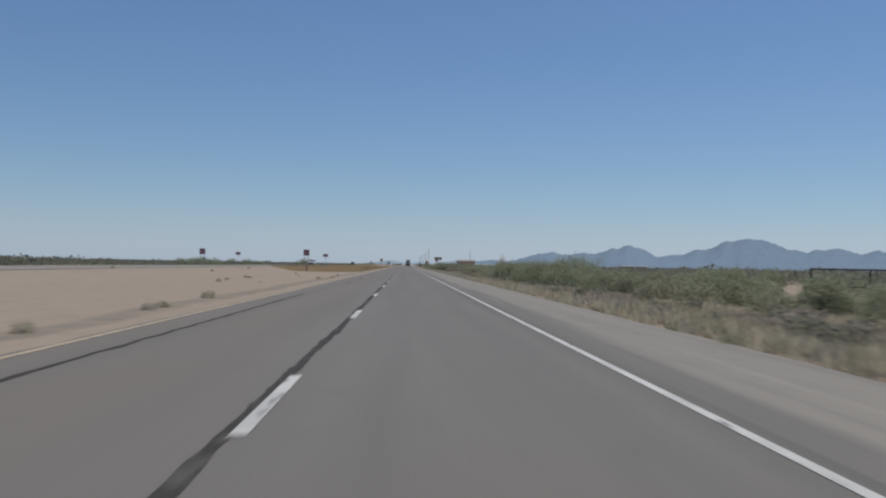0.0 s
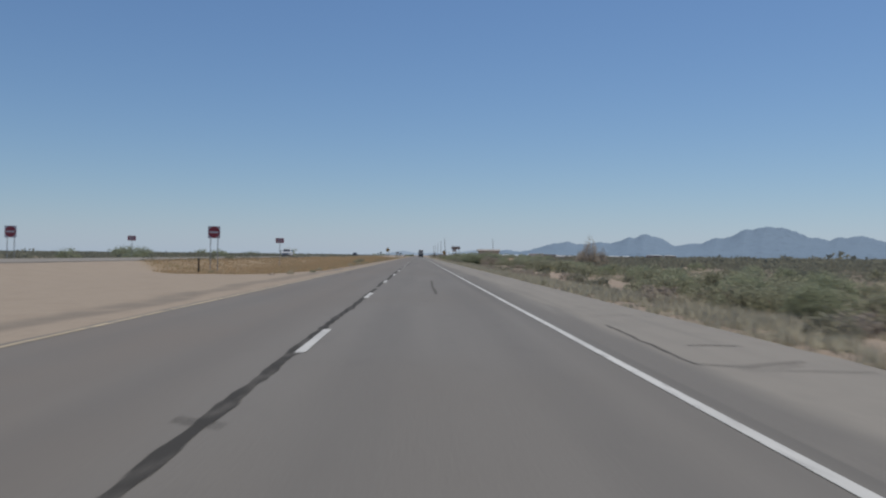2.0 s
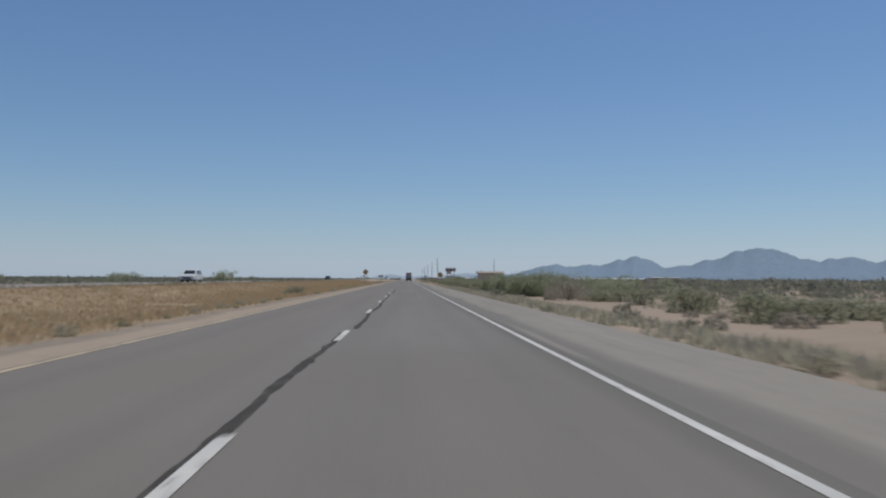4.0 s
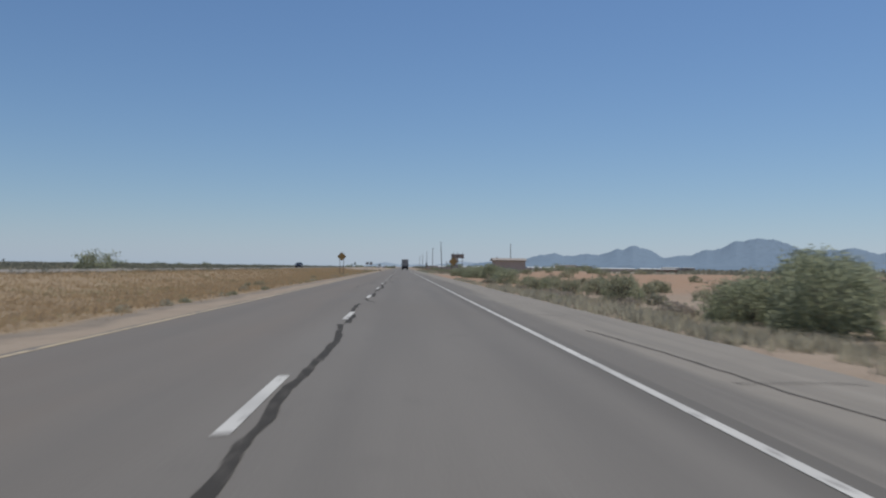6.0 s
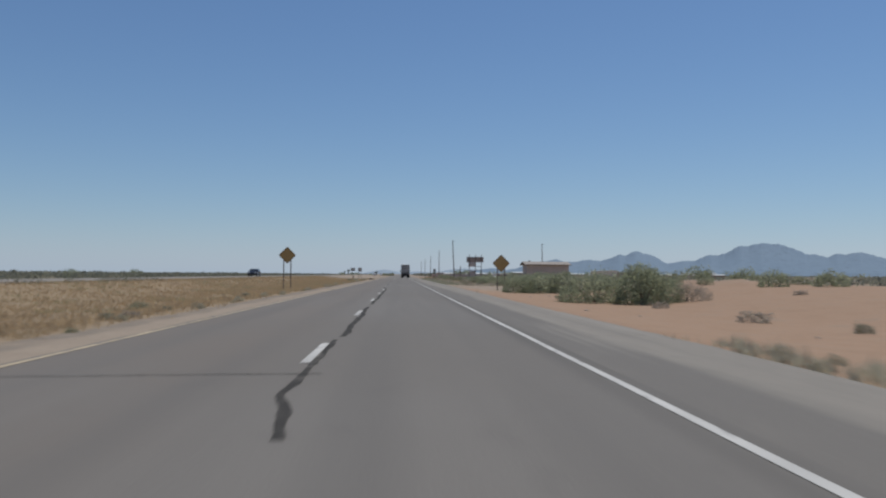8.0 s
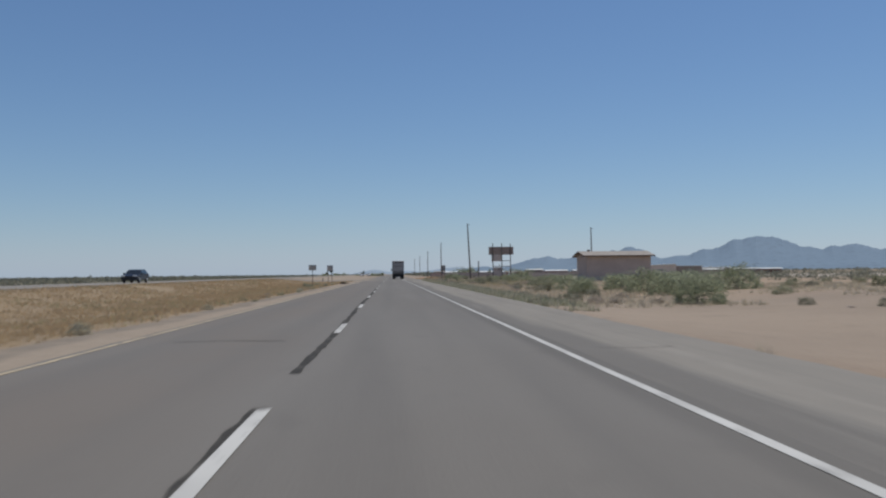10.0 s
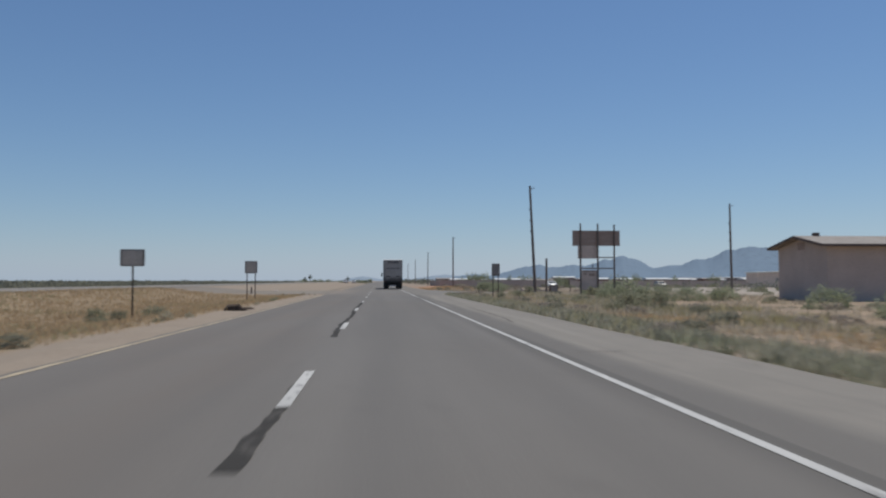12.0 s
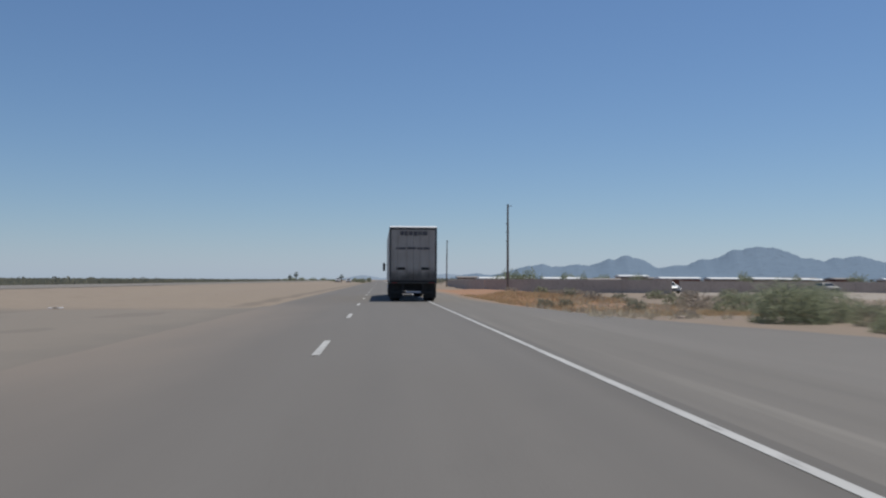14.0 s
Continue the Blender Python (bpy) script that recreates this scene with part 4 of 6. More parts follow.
BUSHES_LAST = [
    (B, 10.4, 472.5, 0.5), (B, 12.4, 478.6, 0.6), (B, 11.0, 476.8, 0.45), (A, 19.8, 483.5, 0.8), (A, 23.0, 484.3, 1.2), 
    (A, 14.3, 508, 0.68), (A, 11.1, 497.8, 0.68), (A, 12.5, 498.6, 0.64), (D, 15.2, 515, 0.95), (D, 17.4, 515.4, 0.95), (A, 11.6, 493.2, 0.45), (B, 12.6, 496.2, 0.6), (D, 14.6, 506, 0.6),
    (B, 18.5, 507, 0.8), (A, 20.8, 478.5, 0.6), (B, 18.2, 477, 0.9), (B, 26.5, 470, 0.9),
]
KEY = BUSHES_FIRST + BUSHES_MIDDLE + BUSHES_LATER + BUSHES_LAST
for kinds, x, y, s in KEY:
    plant(kinds, x, y, s * (0.86 if kinds is A else 1.0), "bushes along the highway")
SMALL = [(14.5, 445.2, 0.8), (9.6, 502, 0.7), (8.0, 513, 0.8), (7.0, 513, 0.9), (10.5, 517.6, 1.1), (8.5, 482.8, 0.6), (6.9, 477.0, 0.7), (7.3, 272.4, 0.85), (7.0, 269, 0.85), (11.2, 398.3, 0.8), (7.8, 376.4, 0.8), (8.0, 375.2, 0.75), (8.3, 372.4, 0.8), (10.7, 399, 0.9), (8.3, 396, 0.7),
         (10.7, 410.7, 0.8), (8.8, 445.8, 0.7), (8.0, 479.5, 0.9), (9.9, 480.7, 0.8), (9.9, 520.2, 0.8), (8.2, 30, 0.9), (7.4, 25, 0.8), (8.8, 21, 0.9), (6.9, 118, 0.8), (8.2, 126, 0.9), (7.6, 101, 0.7),
         (12.4, 440, 0.8), (10.2, 433, 0.7), (13.6, 452, 0.9), (11.4, 461, 0.7), (14.6, 424, 0.9)]
for x, y, s in SMALL:
    plant(C, x, y, s, "small shrubs along the verge")

# scattered growth, thick at first, thinner where the soil lies open
taken = [(x, y, 1.5) for _, x, y, _ in KEY]
blocked = [(27.5, 456.5, 42, 468.5), (15, 478.6, 24, 480.5), (4, 475, 14, 500), (15.5, 29, 26, 34), (13, 480, 14.4, 483.5)]


def free(x, y, r):
    if any(a < x < c and b < y < d for a, b, c, d in blocked):
        return False
    return all((x - p) ** 2 + (y - q) ** 2 > (r + s) ** 2 * 0.45 for p, q, s in taken)


def scatter(n, x0, x1, y0, y1, kinds, s0, s1, r, group):
    rng = np.random.default_rng(int(n * 1000 + y0 * 7 + x0 * 13))
    for _ in range(n):
        x = x0 + (x1 - x0) * float(rng.uniform()) ** 1.3
        y = float(rng.uniform(y0, y1))
        s = float(rng.uniform(s0, s1))
        if free(x, y, r * s):
            taken.append((x, y, r * s))
            plant(kinds, x, y, s, group)


G1, G2 = "desert bushes", "small desert shrubs"
scatter(46, 10.6, 28, 12, 70, A, 0.42, 0.68, 0.9, G1)
scatter(44, 9.4, 17, 6, 60, B, 0.6, 1.0, 0.8, G1)
scatter(60, 6.2, 11, 4, 70, C + W, 0.6, 1.15, 0.5, G2)
scatter(30, 9, 36, 70, 97, A + B, 0.36, 0.55, 0.8, G1)
scatter(26, 12, 24, 97, 135, A + B, 0.4, 0.6, 0.8, G1)
scatter(20, 8.4, 12, 74, 96, B, 0.5, 0.8, 0.7, G1)
scatter(46, 11.2, 17, 96, 190, B, 0.7, 1.0, 0.7, G1)
scatter(100, 5.8, 12, 5, 240, C, 0.6, 1.1, 0.5, G2)
scatter(28, 8.2, 24, 190, 226, A, 0.55, 0.95, 0.8, G1)
scatter(20, 8.5, 32, 186, 232, B + D, 0.6, 1.0, 0.9, G1)
scatter(44, 8.8, 34, 226, 270, B, 0.6, 1.0, 1.0, G1)
scatter(8, 17, 60, 268, 350, B, 0.6, 0.9, 1.0, G1)
scatter(18, 6.8, 13, 240, 276, C, 0.5, 0.9, 0.45, G2)
scatter(16, 7, 24, 270, 370, C, 0.5, 0.9, 0.6, G2)
scatter(18, 12, 34, 318, 372, B + A, 0.5, 0.85, 1.0, G1)
scatter(30, 10, 44, 372, 455, B, 0.45, 0.85, 0.8, G1)
scatter(44, 6.5, 26, 372, 476, C, 0.5, 0.95, 0.6, G2)
scatter(36, 5.3, 15, 424, 477, C + W, 0.55, 1.0, 0.45, G2)
scatter(26, 13, 60, 484, 552, B, 0.45, 0.8, 0.9, G1)
scatter(30, 9, 26, 498, 556, C, 0.6, 1.2, 0.6, G2)
rng = np.random.default_rng(21)
# weeds at the paving's edge on both sides, and clumps on the bare sand
for _ in range(120):
    y = float(rng.uniform(2, 475))
    x, s = float(rng.uniform(4.75, 6.3)), float(rng.uniform(0.5, 1.15))
    if not 283 < y < 366:
        plant(W, x, y, s * (0.55 if 262 < y < 287 else 1.0), "weeds along the verge", 0.02)
for _ in range(70):
    y = float(rng.uniform(116, 472))
    plant(W, float(rng.normal(-7.45, 0.2)), y, float(rng.uniform(0.4, 0.85)), "weeds along the median", 0.02)
for x, y, s in ((-7.3, 22, 1.1), (-7.0, 14.7, 0.9), (-7.05, 16, 0.8), (-6.95, 8, 0.9), (-12, 44, 0.9), (-12.6, 49, 0.8), (-12.9, 57, 0.9), (-12.4, 56, 0.8), (-7.4, 57.3, 0.9), (-6.9, 63.4, 0.7), (-7.4, 75.3, 0.9), (-12.3, 81, 0.8), (-24, 60, 1.0), (-20, 95, 0.9), (-8.0, 112, 1.0), (-19, 72, 0.9), (-7.6, 479, 0.8)):
    plant(W[:1], x, y, s * 0.7, "weeds on bare sand", 0.02)
for x, y, s in ((-10.6, 207.4, 0.75), (-11.3, 208.4, 0.7), (-11.1, 437, 0.46), (-10.8, 438.6, 0.38), (-10.0, 440.6, 0.46), (-8.85, 419, 0.42), (-10.4, 435.3, 0.3), (-11.6, 304.5, 0.38), (-10.4, 254, 0.3), (-9.95, 256, 0.4), (-22.3, 150, 0.5), (-22.3, 158, 0.5), (-15, 121, 0.3)):
    plant(B, x, y, s, "bushes in the median")
for x, y, s in ((-9.4, 479.2, 0.3), (-7.6, 476.8, 0.22), (-7.2, 476.4, 0.2), (-6.95, 477.4, 0.26), (-6.3, 475.9, 0.18), (-8.3, 478.2, 0.22), (-6.6, 478.6, 0.16), (-7.5, 422.2, 0.55), (-8.6, 389.4, 0.4), (-8.2, 291.3, 0.42), (-8.1, 292.6, 0.45), (-8.1, 296.3, 0.35), (-8.6, 312.5, 0.5), (-8.4, 407.4, 0.4), (-7.8, 407.8, 0.4)):
    plant(C, x, y, s, "small shrubs at the median edge")


def tufts(name, n, x0, x1, y0, y1, height, material, label, blades=7, keep=None, spread=0.09):
    """Grass as separate thin blades, in one object."""
    rng = np.random.default_rng(int(n + y0 * 7 + height * 1000))
    x, y = rng.uniform(x0, x1, n), rng.uniform(y0, y1, n)
    if keep is not None:
        ok = np.array([keep(a, b) for a, b in zip(x, y)])
        x, y = x[ok], y[ok]
    z = np.array([land(a, b) for a, b in zip(x, y)])
    base = np.repeat(np.stack([x, y, z], 1), blades, 0)
    m = len(base)
    ang = rng.uniform(0, 2 * math.pi, m)
    base[:, :2] += rng.normal(0, spread, (m, 2))
    h = np.repeat(height * rng.uniform(0.45, 1.25, len(x)), blades) * rng.uniform(0.6, 1.1, m)
    lean = rng.uniform(0.15, 0.7, m) * h
    tip = base + np.stack([np.cos(ang) * lean, np.sin(ang) * lean, h], 1)
    side = np.stack([-np.sin(ang), np.cos(ang), np.zeros(m)], 1) * rng.uniform(0.012, 0.03, (m, 1))
    base[:, 2] -= 0.02
    ob = np_mesh(name, np.stack([base - side, base + side, tip], 1).reshape(-1, 3), 3, material)
    return tagged(ob, label, "grass", kind="stuff")


def in_turf(x, y):
    s = (x + 7.5) * 0.45
    return y - 1.5 * max(0.0, x + 13) + 2.2 * min(0.0, x + 16) > 114 + 2 * nz(x, y, 0.3) and y + 1.6 * s < 477 and nz(x, y, 0.12, 8) > -0.6


tufts("dry_median_grass", 34000, -23.4, -7.45, 108, 490, 0.17, M_STRAW, "dry straw-coloured grass covering the median", 8, in_turf, 0.3)
tufts("median_weeds", 11000, -23.0, -7.6, 112, 476, 0.19, M_OLIVE, "low olive weeds in patches among median grass", 7, lambda x, y: in_turf(x, y) and nz(x, y, 0.16, 3) > (-0.02 if 345 < y < 432 else 0.17), 0.24)
tufts("verge_grass", 22000, 4.66, 7.6, -6, 477, 0.24, M_WEED, "dense low dry weeds along the shoulder", 8, lambda x, y: nz(x, y, 0.35, 6) + 0.5 * nz(x, y, 1.1, 3) > -0.35 + (9.0 if 284 < y < 362 else 0.5 if 245 < y < 372 else 0.2 if 100 < y < 192 else 0.12) * (x - 4.6))
tufts("desert_grass", 24000, 5.6, 22, 0, 240, 0.27, M_WEED, "dry desert grass between bushes", 7, lambda x, y: nz(x, y, 0.12, 2) > -0.1 + 0.02 * (x - 5) + (0.55 if 97 < y < 192 and x < 12 else 0))
tufts("desert_grass", 4500, 4.8, 15, 428, 484, 0.22, M_PALE_GRASS, "thick pale dry grass beside the shoulder", 7, lambda x, y: nz(x, y, 0.25, 5) > -0.2 and y < 475.5 + (x - 5) * 0.75)
tufts("desert_grass", 3200, 4.8, 15, 436, 484, 0.3, M_WEED, "thick dry weeds beside the shoulder", 7, lambda x, y: nz(x, y, 0.25, 5) > (-0.2 if x < 6.3 or x > 11 else 0.2) and y < 475.5 + (x - 5) * 0.75)
tufts("desert_grass", 5000, 4.8, 10.5, -6, 66, 0.32, M_PALE_GRASS, "pale dry grass between shoulder and bushes", 7, lambda x, y: nz(x, y, 0.3, 4) > -0.25, 0.14)
tufts("green_weeds", 3000, 5.2, 9.0, 2, 68, 0.28, M_OLIVE, "olive weeds among dry grass before the bushes", 7, lambda x, y: nz(x, y, 0.3, 9) > -0.1, 0.16)
tufts("green_weeds", 3600, 4.7, 6.3, 366, 474, 0.24, M_CREO, "grey-green weeds in a strip along the shoulder", 7, lambda x, y: nz(x, y, 0.5, 4) > -0.3, 0.14)
tufts("green_weeds", 5200, 5.0, 16, 425, 482, 0.3, M_OLIVE, "yellow-olive weeds among dry grass", 7, lambda x, y: nz(x, y, 0.3, 9) > (-0.15 if x < 6.2 else 0.0 if x > 10.5 else 0.3) and y < 475.5 + (x - 5) * 0.75)
tufts("golden_grass", 2600, 6.2, 12, 420, 476, 0.18, M_STRAW, "golden dry grass in patches beside the shoulder", 7, lambda x, y: nz(x, y, 0.22, 6) > -0.05, 0.2)
tufts("golden_grass", 3200, 5.8, 15, 503, 540, 0.2, M_STRAW, "golden dry grass beyond the turnout", 7, lambda x, y: nz(x, y, 0.2, 4) > -0.25 and x > 5.4 + max(0, 520 - y) * 0.16, 0.2)
tufts("desert_grass", 19000, 6.0, 34, 368, 560, 0.24, M_PALE_GRASS, "bleached tan desert grass near the building", 7, lambda x, y: nz(x, y, 0.14, 2) > -0.1 and not (3 < x < 14 and 475 + max(0, x - 5) * 0.9 < y < 500) and y < 520)


rng = np.random.default_rng(33)


def far_scrub(name, n, place, h0, h1, leaf, per, label):
    """Scrubland far off: many small leaf clumps, in one object."""
    pts, size = [], []
    for _ in range(n):
        x, y = place()
        h = float(rng.uniform(h0, h1))
        k = per
        d = rng.normal(size=(k, 3))
        d /= np.linalg.norm(d, axis=1, keepdims=True)
        d *= rng.uniform(0.3, 1, (k, 1)) ** 0.5 * np.array([h * 1.3, h * 1.3, h * 0.62])
        p = np.array([x, y, land(x, y) + h * 0.35]) + d
        p[:, 2] = np.maximum(p[:, 2], land(x, y))
        pts.append(p)
        size.append(np.full(k, leaf * h))
    pts = np.concatenate(pts)
    size = np.concatenate(size)[:, None]
    ob = np_mesh(name, leaves_at(pts, size, 0.0, 0.62, 0.85), 3, M_FAR_SCRUB)
    return tagged(ob, label, "scrub", kind="stuff")


far_scrub("far_scrub_belt", 900, lambda: (-58 - 120 * float(rng.uniform()) ** 1.3, float(rng.triangular(-20, 88, 195))), 1.25, 1.95, 0.135, 64, "tall dark scrub beyond the opposite carriageway")
far_scrub("far_scrub_belt", 900, lambda: (-48 - 120 * float(rng.uniform()) ** 1.3, float(rng.uniform(150, 330))), 0.75, 1.3, 0.145, 45, "dark scrub beyond the opposite carriageway")
far_scrub("far_scrub_belt", 1500, lambda: (-44 - 150 * float(rng.uniform()) ** 1.6, float(rng.uniform(300, 640))), 0.8, 1.5, 0.147, 40, "dark low scrub beyond the opposite carriageway")
far_scrub("far_scrub_belt", 1300, lambda: (-47 - 130 * float(rng.uniform()) ** 1.5, float(rng.uniform(560, 860))), 0.8, 1.3, 0.145, 45, "dark green scrub beyond the sandy crossing")
far_scrub("far_scrub_belt", 1500, lambda: (-50 - 900 * float(rng.uniform()), float(rng.uniform(500, 2600))), 0.8, 1.8, 0.24, 45, "dark scrubland far off beside the highway")
far_scrub("creosote_scrub", 300, lambda: (16.5 + 30 * float(rng.uniform()) ** 1.1, float(rng.uniform(72, 198))), 0.75, 1.15, 0.062, 380, "olive creosote scrub behind the sandy strip")
far_scrub("median_edge_scrub", 150, lambda: (float(rng.normal(-22.5, 0.35)), float(rng.uniform(128, 345))), 0.22, 0.5, 0.11, 90, "row of small dark shrubs along the median edge")
far_scrub("far_scrub_plain", 1500, lambda: (26 + 110 * float(rng.uniform()) ** 1.2, float(rng.uniform(0, 260))), 0.7, 1.4, 0.13, 75, "olive scrubland stretching towards the mountains")
far_scrub("far_scrub_plain", 700, lambda: (46 + 150 * float(rng.uniform()), float(rng.uniform(260, 560))), 0.6, 1.4, 0.165, 55, "olive scrubland beyond the bare soil")
far_scrub("far_scrub_plain", 1300, lambda: (90 + 1300 * float(rng.uniform()), float(rng.uniform(150, 2600))), 1.5, 3.0, 0.24, 40, "olive scrubland far off below the mountains")
far_scrub("far_scrub_plain", 350, lambda: (14 + 120 * float(rng.uniform()), float(rng.uniform(720, 1500))), 1.2, 2.6, 0.18, 70, "distant scrub beside the highway")


for x, y, s in ((-39.2, 305.8, 1.3), (-70, 403, 1.1), (-63, 464, 1.0), (-52, 213, 1.15), (-58, 226, 1.3), (-62, 232, 1.1), (-64, 322, 1.2), (-74, 340, 1.2), (-80, 470, 1.0), (-66, 258, 1.25), (-46, 900, 1.2), (-44, 1000, 1.3), (-47, 1150, 1.5), (-70, 700, 0.6), (-55, 560, 0.6), (48, 690, 1.9), (58, 720, 2.0), (36, 712, 2.0), (72, 735, 1.9),
                (-50, 180, 0.9), (-47, 196, 0.8), (-55, 290, 0.9), (-49, 268, 0.8), (-72, 400, 0.9), (-58, 415, 0.8), (-85, 300, 1.2)):
    plant(A, x, y, s, "large bushes far from the road")

# trees behind the yard wall
for x, y, s, zs in ((22.6, 634, 1.0, 1.55), (25.6, 634, 1.2, 1.75), (28.8, 634, 1.3, 1.75), (31.0, 634, 0.9, 1.8), (36.0, 634, 0.5, 3.9), (39.6, 634, 0.46, 4.2), (51.5, 634, 0.7, 2.5), (49.2, 630, 0.8, 2.2), (84, 634, 0.6, 3.0), (72, 632, 0.9, 2.2), (93, 628, 0.9, 2.1)):
    plant(A, x, y, s, "trees behind the yard wall", zs=zs)


def palm(x, y, h, r):
    """A small fan palm: ringed tapering trunk and a round head of drooping fronds."""
    own = np.random.default_rng(int(y * 3 + h * 100))
    root = empty("palm_tree", x, y, land(x, y))
    bm = bmesh.new()
    for k in range(6):
        rod(bm, (0, 0, (h - r) * k / 6 - 0.1), (0, 0, (h - r) * (k + 1) / 6), 0.2 - 0.012 * k, 0.17 - 0.012 * k, 8)
    part("trunk", bm, M_BARK, root)
    tri = []
    for _ in range(70):
        a, e = own.uniform(0, 2 * math.pi), own.uniform(-0.7, 1.4)
        d = np.array([math.cos(a) * math.cos(e), math.sin(a) * math.cos(e), math.sin(e)])
        side = np.array([-math.sin(a), math.cos(a), 0])
        o = np.array([0, 0, h - r])
        mid, tip = o + d * r * 0.6, o + d * r + np.array([0, 0, -0.22 * r])
        tri += [o - side * 0.02, o + side * 0.02, mid, mid - side * 0.3 * r, mid + side * 0.3 * r, tip]
    np_mesh("crown", np.array(tri), 3, M_PALM, root)
    return tagged(root, "small dark fan palm far along the highway", "palm tree", "distant palms")


for x, y, h, r in ((-35.0, 811, 4.0, 1.3), (-37.6, 811, 2.9, 1.0), (-16.4, 808, 3.5, 1.15), (-18.0, 812, 2.4, 0.9)):
    palm(x, y, h, r)
for x, y, s, zs in ((-7.4, 795, 0.6, 1.4), (-9.8, 830, 0.7, 1.3), (-12.6, 860, 0.8, 1.2), (-33.2, 815, 0.8, 1.0), (-39.5, 818, 0.9, 0.8), (-20.5, 820, 0.7, 0.8), (-6.6, 900, 0.8, 1.4)):
    plant(A, x, y, s, "distant roadside trees", zs=zs)

# stones lying about the bare soil
bm = bmesh.new()
bmesh.ops.create_icosphere(bm, subdivisions=2, radius=1)
for v in bm.verts:
    v.co *= 1 + 0.35 * noise.noise(v.co * 1.3)
    v.co.z *= 0.6
stone = part("stone", bm, M_STONE)
tagged(stone, "weathered tan stone lying on desert soil", "stone", "stones on the soil")
first = True
for _ in range(90):
    y = float(rng.uniform(5, 560))
    x = float(rng.uniform(6, 16)) if rng.uniform() < 0.7 else float(rng.uniform(-20, -7))
    if 112 < y < 480 and x < 0:
        continue
    s = float(rng.uniform(0.05, 0.16))
    m = pose(x, y, land(x, y), 0, 0, float(rng.uniform(0, 360)))
    ob = stone if first else copy_thing(stone, m)
    ob.matrix_basis = m
    ob.scale = (s, s * 1.3, s)
    first = False


# ---- signs and posts ----
def post_part(root, x, z1, r=0.04, z0=-0.6, material=None, square=False, y=0.0):
    bm = box_bm((x - r, y - r, z0), (x + r, y + r, z1), 0.006) if square else rod_bm((x, y, z0), (x, y, z1), r)
    return part("post", bm, material or M_STEEL, root)


def plate(root, name, w, h, zc, material, y=-0.06, t=0.012, label="", corner=0.05):
    """An upright sign plate with rounded corners, its face towards -y."""
    pts = []
    for sx, sz, a0 in ((1, 1, 0), (-1, 1, 90), (-1, -1, 180), (1, -1, 270)):
        for k in range(4):
            a = radians(a0 + k * 30)
            pts.append((sx * (w / 2 - corner) + corner * math.cos(a), zc + sz * (h / 2 - corner) + corner * math.sin(a)))
    bm = prism(bmesh.new(), pts, "y", y - t, y)
    return part(name, bm, material, root, label)


def no_entry_sign(x, y, zc, size=1.0):
    root = empty("no_entry_sign", x, y, land(x, y))
    zc -= land(x, y)
    for px in (-0.3, 0.3):
        post_part(root, px, zc + size * 0.35, 0.035)
    face = plate(root, "plate", size, size, zc, M_SIGN_WHITE)
    bm = bmesh.new()
    prism(bm, [(math.cos(a) * size * 0.47, zc + math.sin(a) * size * 0.47) for a in np.linspace(0, 2 * math.pi, 36, endpoint=False)], "y", -0.08, -0.0725)
    part("disc", bm, M_SIGN_RED, root, "red disc on the plate")
    part("bar", box_bm((-size * 0.36, -0.088, zc - size * 0.07), (size * 0.36, -0.081, zc + size * 0.07)), M_SIGN_WHITE, root, "white bar across the disc")
    return tagged(root, "white square no-entry sign with red disc on two posts", "road sign", "no-entry signs")


def red_sign(x, y, zc, w=0.98, h=0.58):
    root = empty("red_sign", x, y, land(x, y))
    zc -= land(x, y)
    post_part(root, 0, zc + h * 0.4, 0.035)
    plate(root, "plate", w, h, zc, M_SIGN_RED)
    for dz in (0.11, -0.11):
        part("lettering", box_bm((-w * 0.34, -0.079, zc + dz - 0.055), (w * 0.34, -0.0725, zc + dz + 0.055)), M_SIGN_WHITE, root, "band of unreadable white lettering")
    return tagged(root, "red rectangular warning sign on a single post", "road sign", "red signs at the crossing")


def warning_sign(x, y, zc, side=1.14):
    root = empty("warning_sign", x, y, land(x, y))
    zc -= land(x, y)
    for px in (-0.33, 0.33):
        post_part(root, px, zc + 0.2, 0.045, square=True, material=M_POLE)
    r = side * 0.7071

    def diamond(rr, y0, y1):
        c = 0.06
        return prism(bmesh.new(), [(rr - c, zc - c), (rr - c, zc + c), (c, zc + rr - c), (-c, zc + rr - c), (-rr + c, zc + c), (-rr + c, zc - c), (-c, zc - rr + c), (c, zc - rr + c)], "y", y0, y1)
    part("plate", diamond(r, -0.075, -0.06), M_SIGN_YELLOW, root)
    for k in range(4):
        a = radians(90 * k)
        p, q = (math.cos(a), math.sin(a)), (math.cos(a + math.pi / 2), math.sin(a + math.pi / 2))
        rr, ri = r * 0.94, r * 0.90
        bm = prism(bmesh.new(), [(p[0] * rr, zc + p[1] * rr), (q[0] * rr, zc + q[1] * rr), (q[0] * ri, zc + q[1] * ri), (p[0] * ri, zc + p[1] * ri)], "y", -0.082, -0.0755)
        part("border", bm, M_SIGN_BLACK, root, "thin black border line")
    return tagged(root, "yellow diamond warning sign on two wooden posts", "road sign", "warning signs")


def grey_sign(x, y, zc, w, h, posts, label, rim=None, face=None):
    root = empty("grey_sign", x, y, land(x, y))
    zc -= land(x, y)
    for px in posts:
        post_part(root, px, zc + h * 0.42, 0.035, material=M_RUSTY)
    plate(root, "plate", w, h, zc, rim or M_SIGN_RIM)
    plate(root, "panel", w * 0.8, h * 0.84, zc, face or M_SIGN_BACK, y=-0.0755, t=0.008, label="weathered face")
    return tagged(root, label, "road sign", "grey signs")


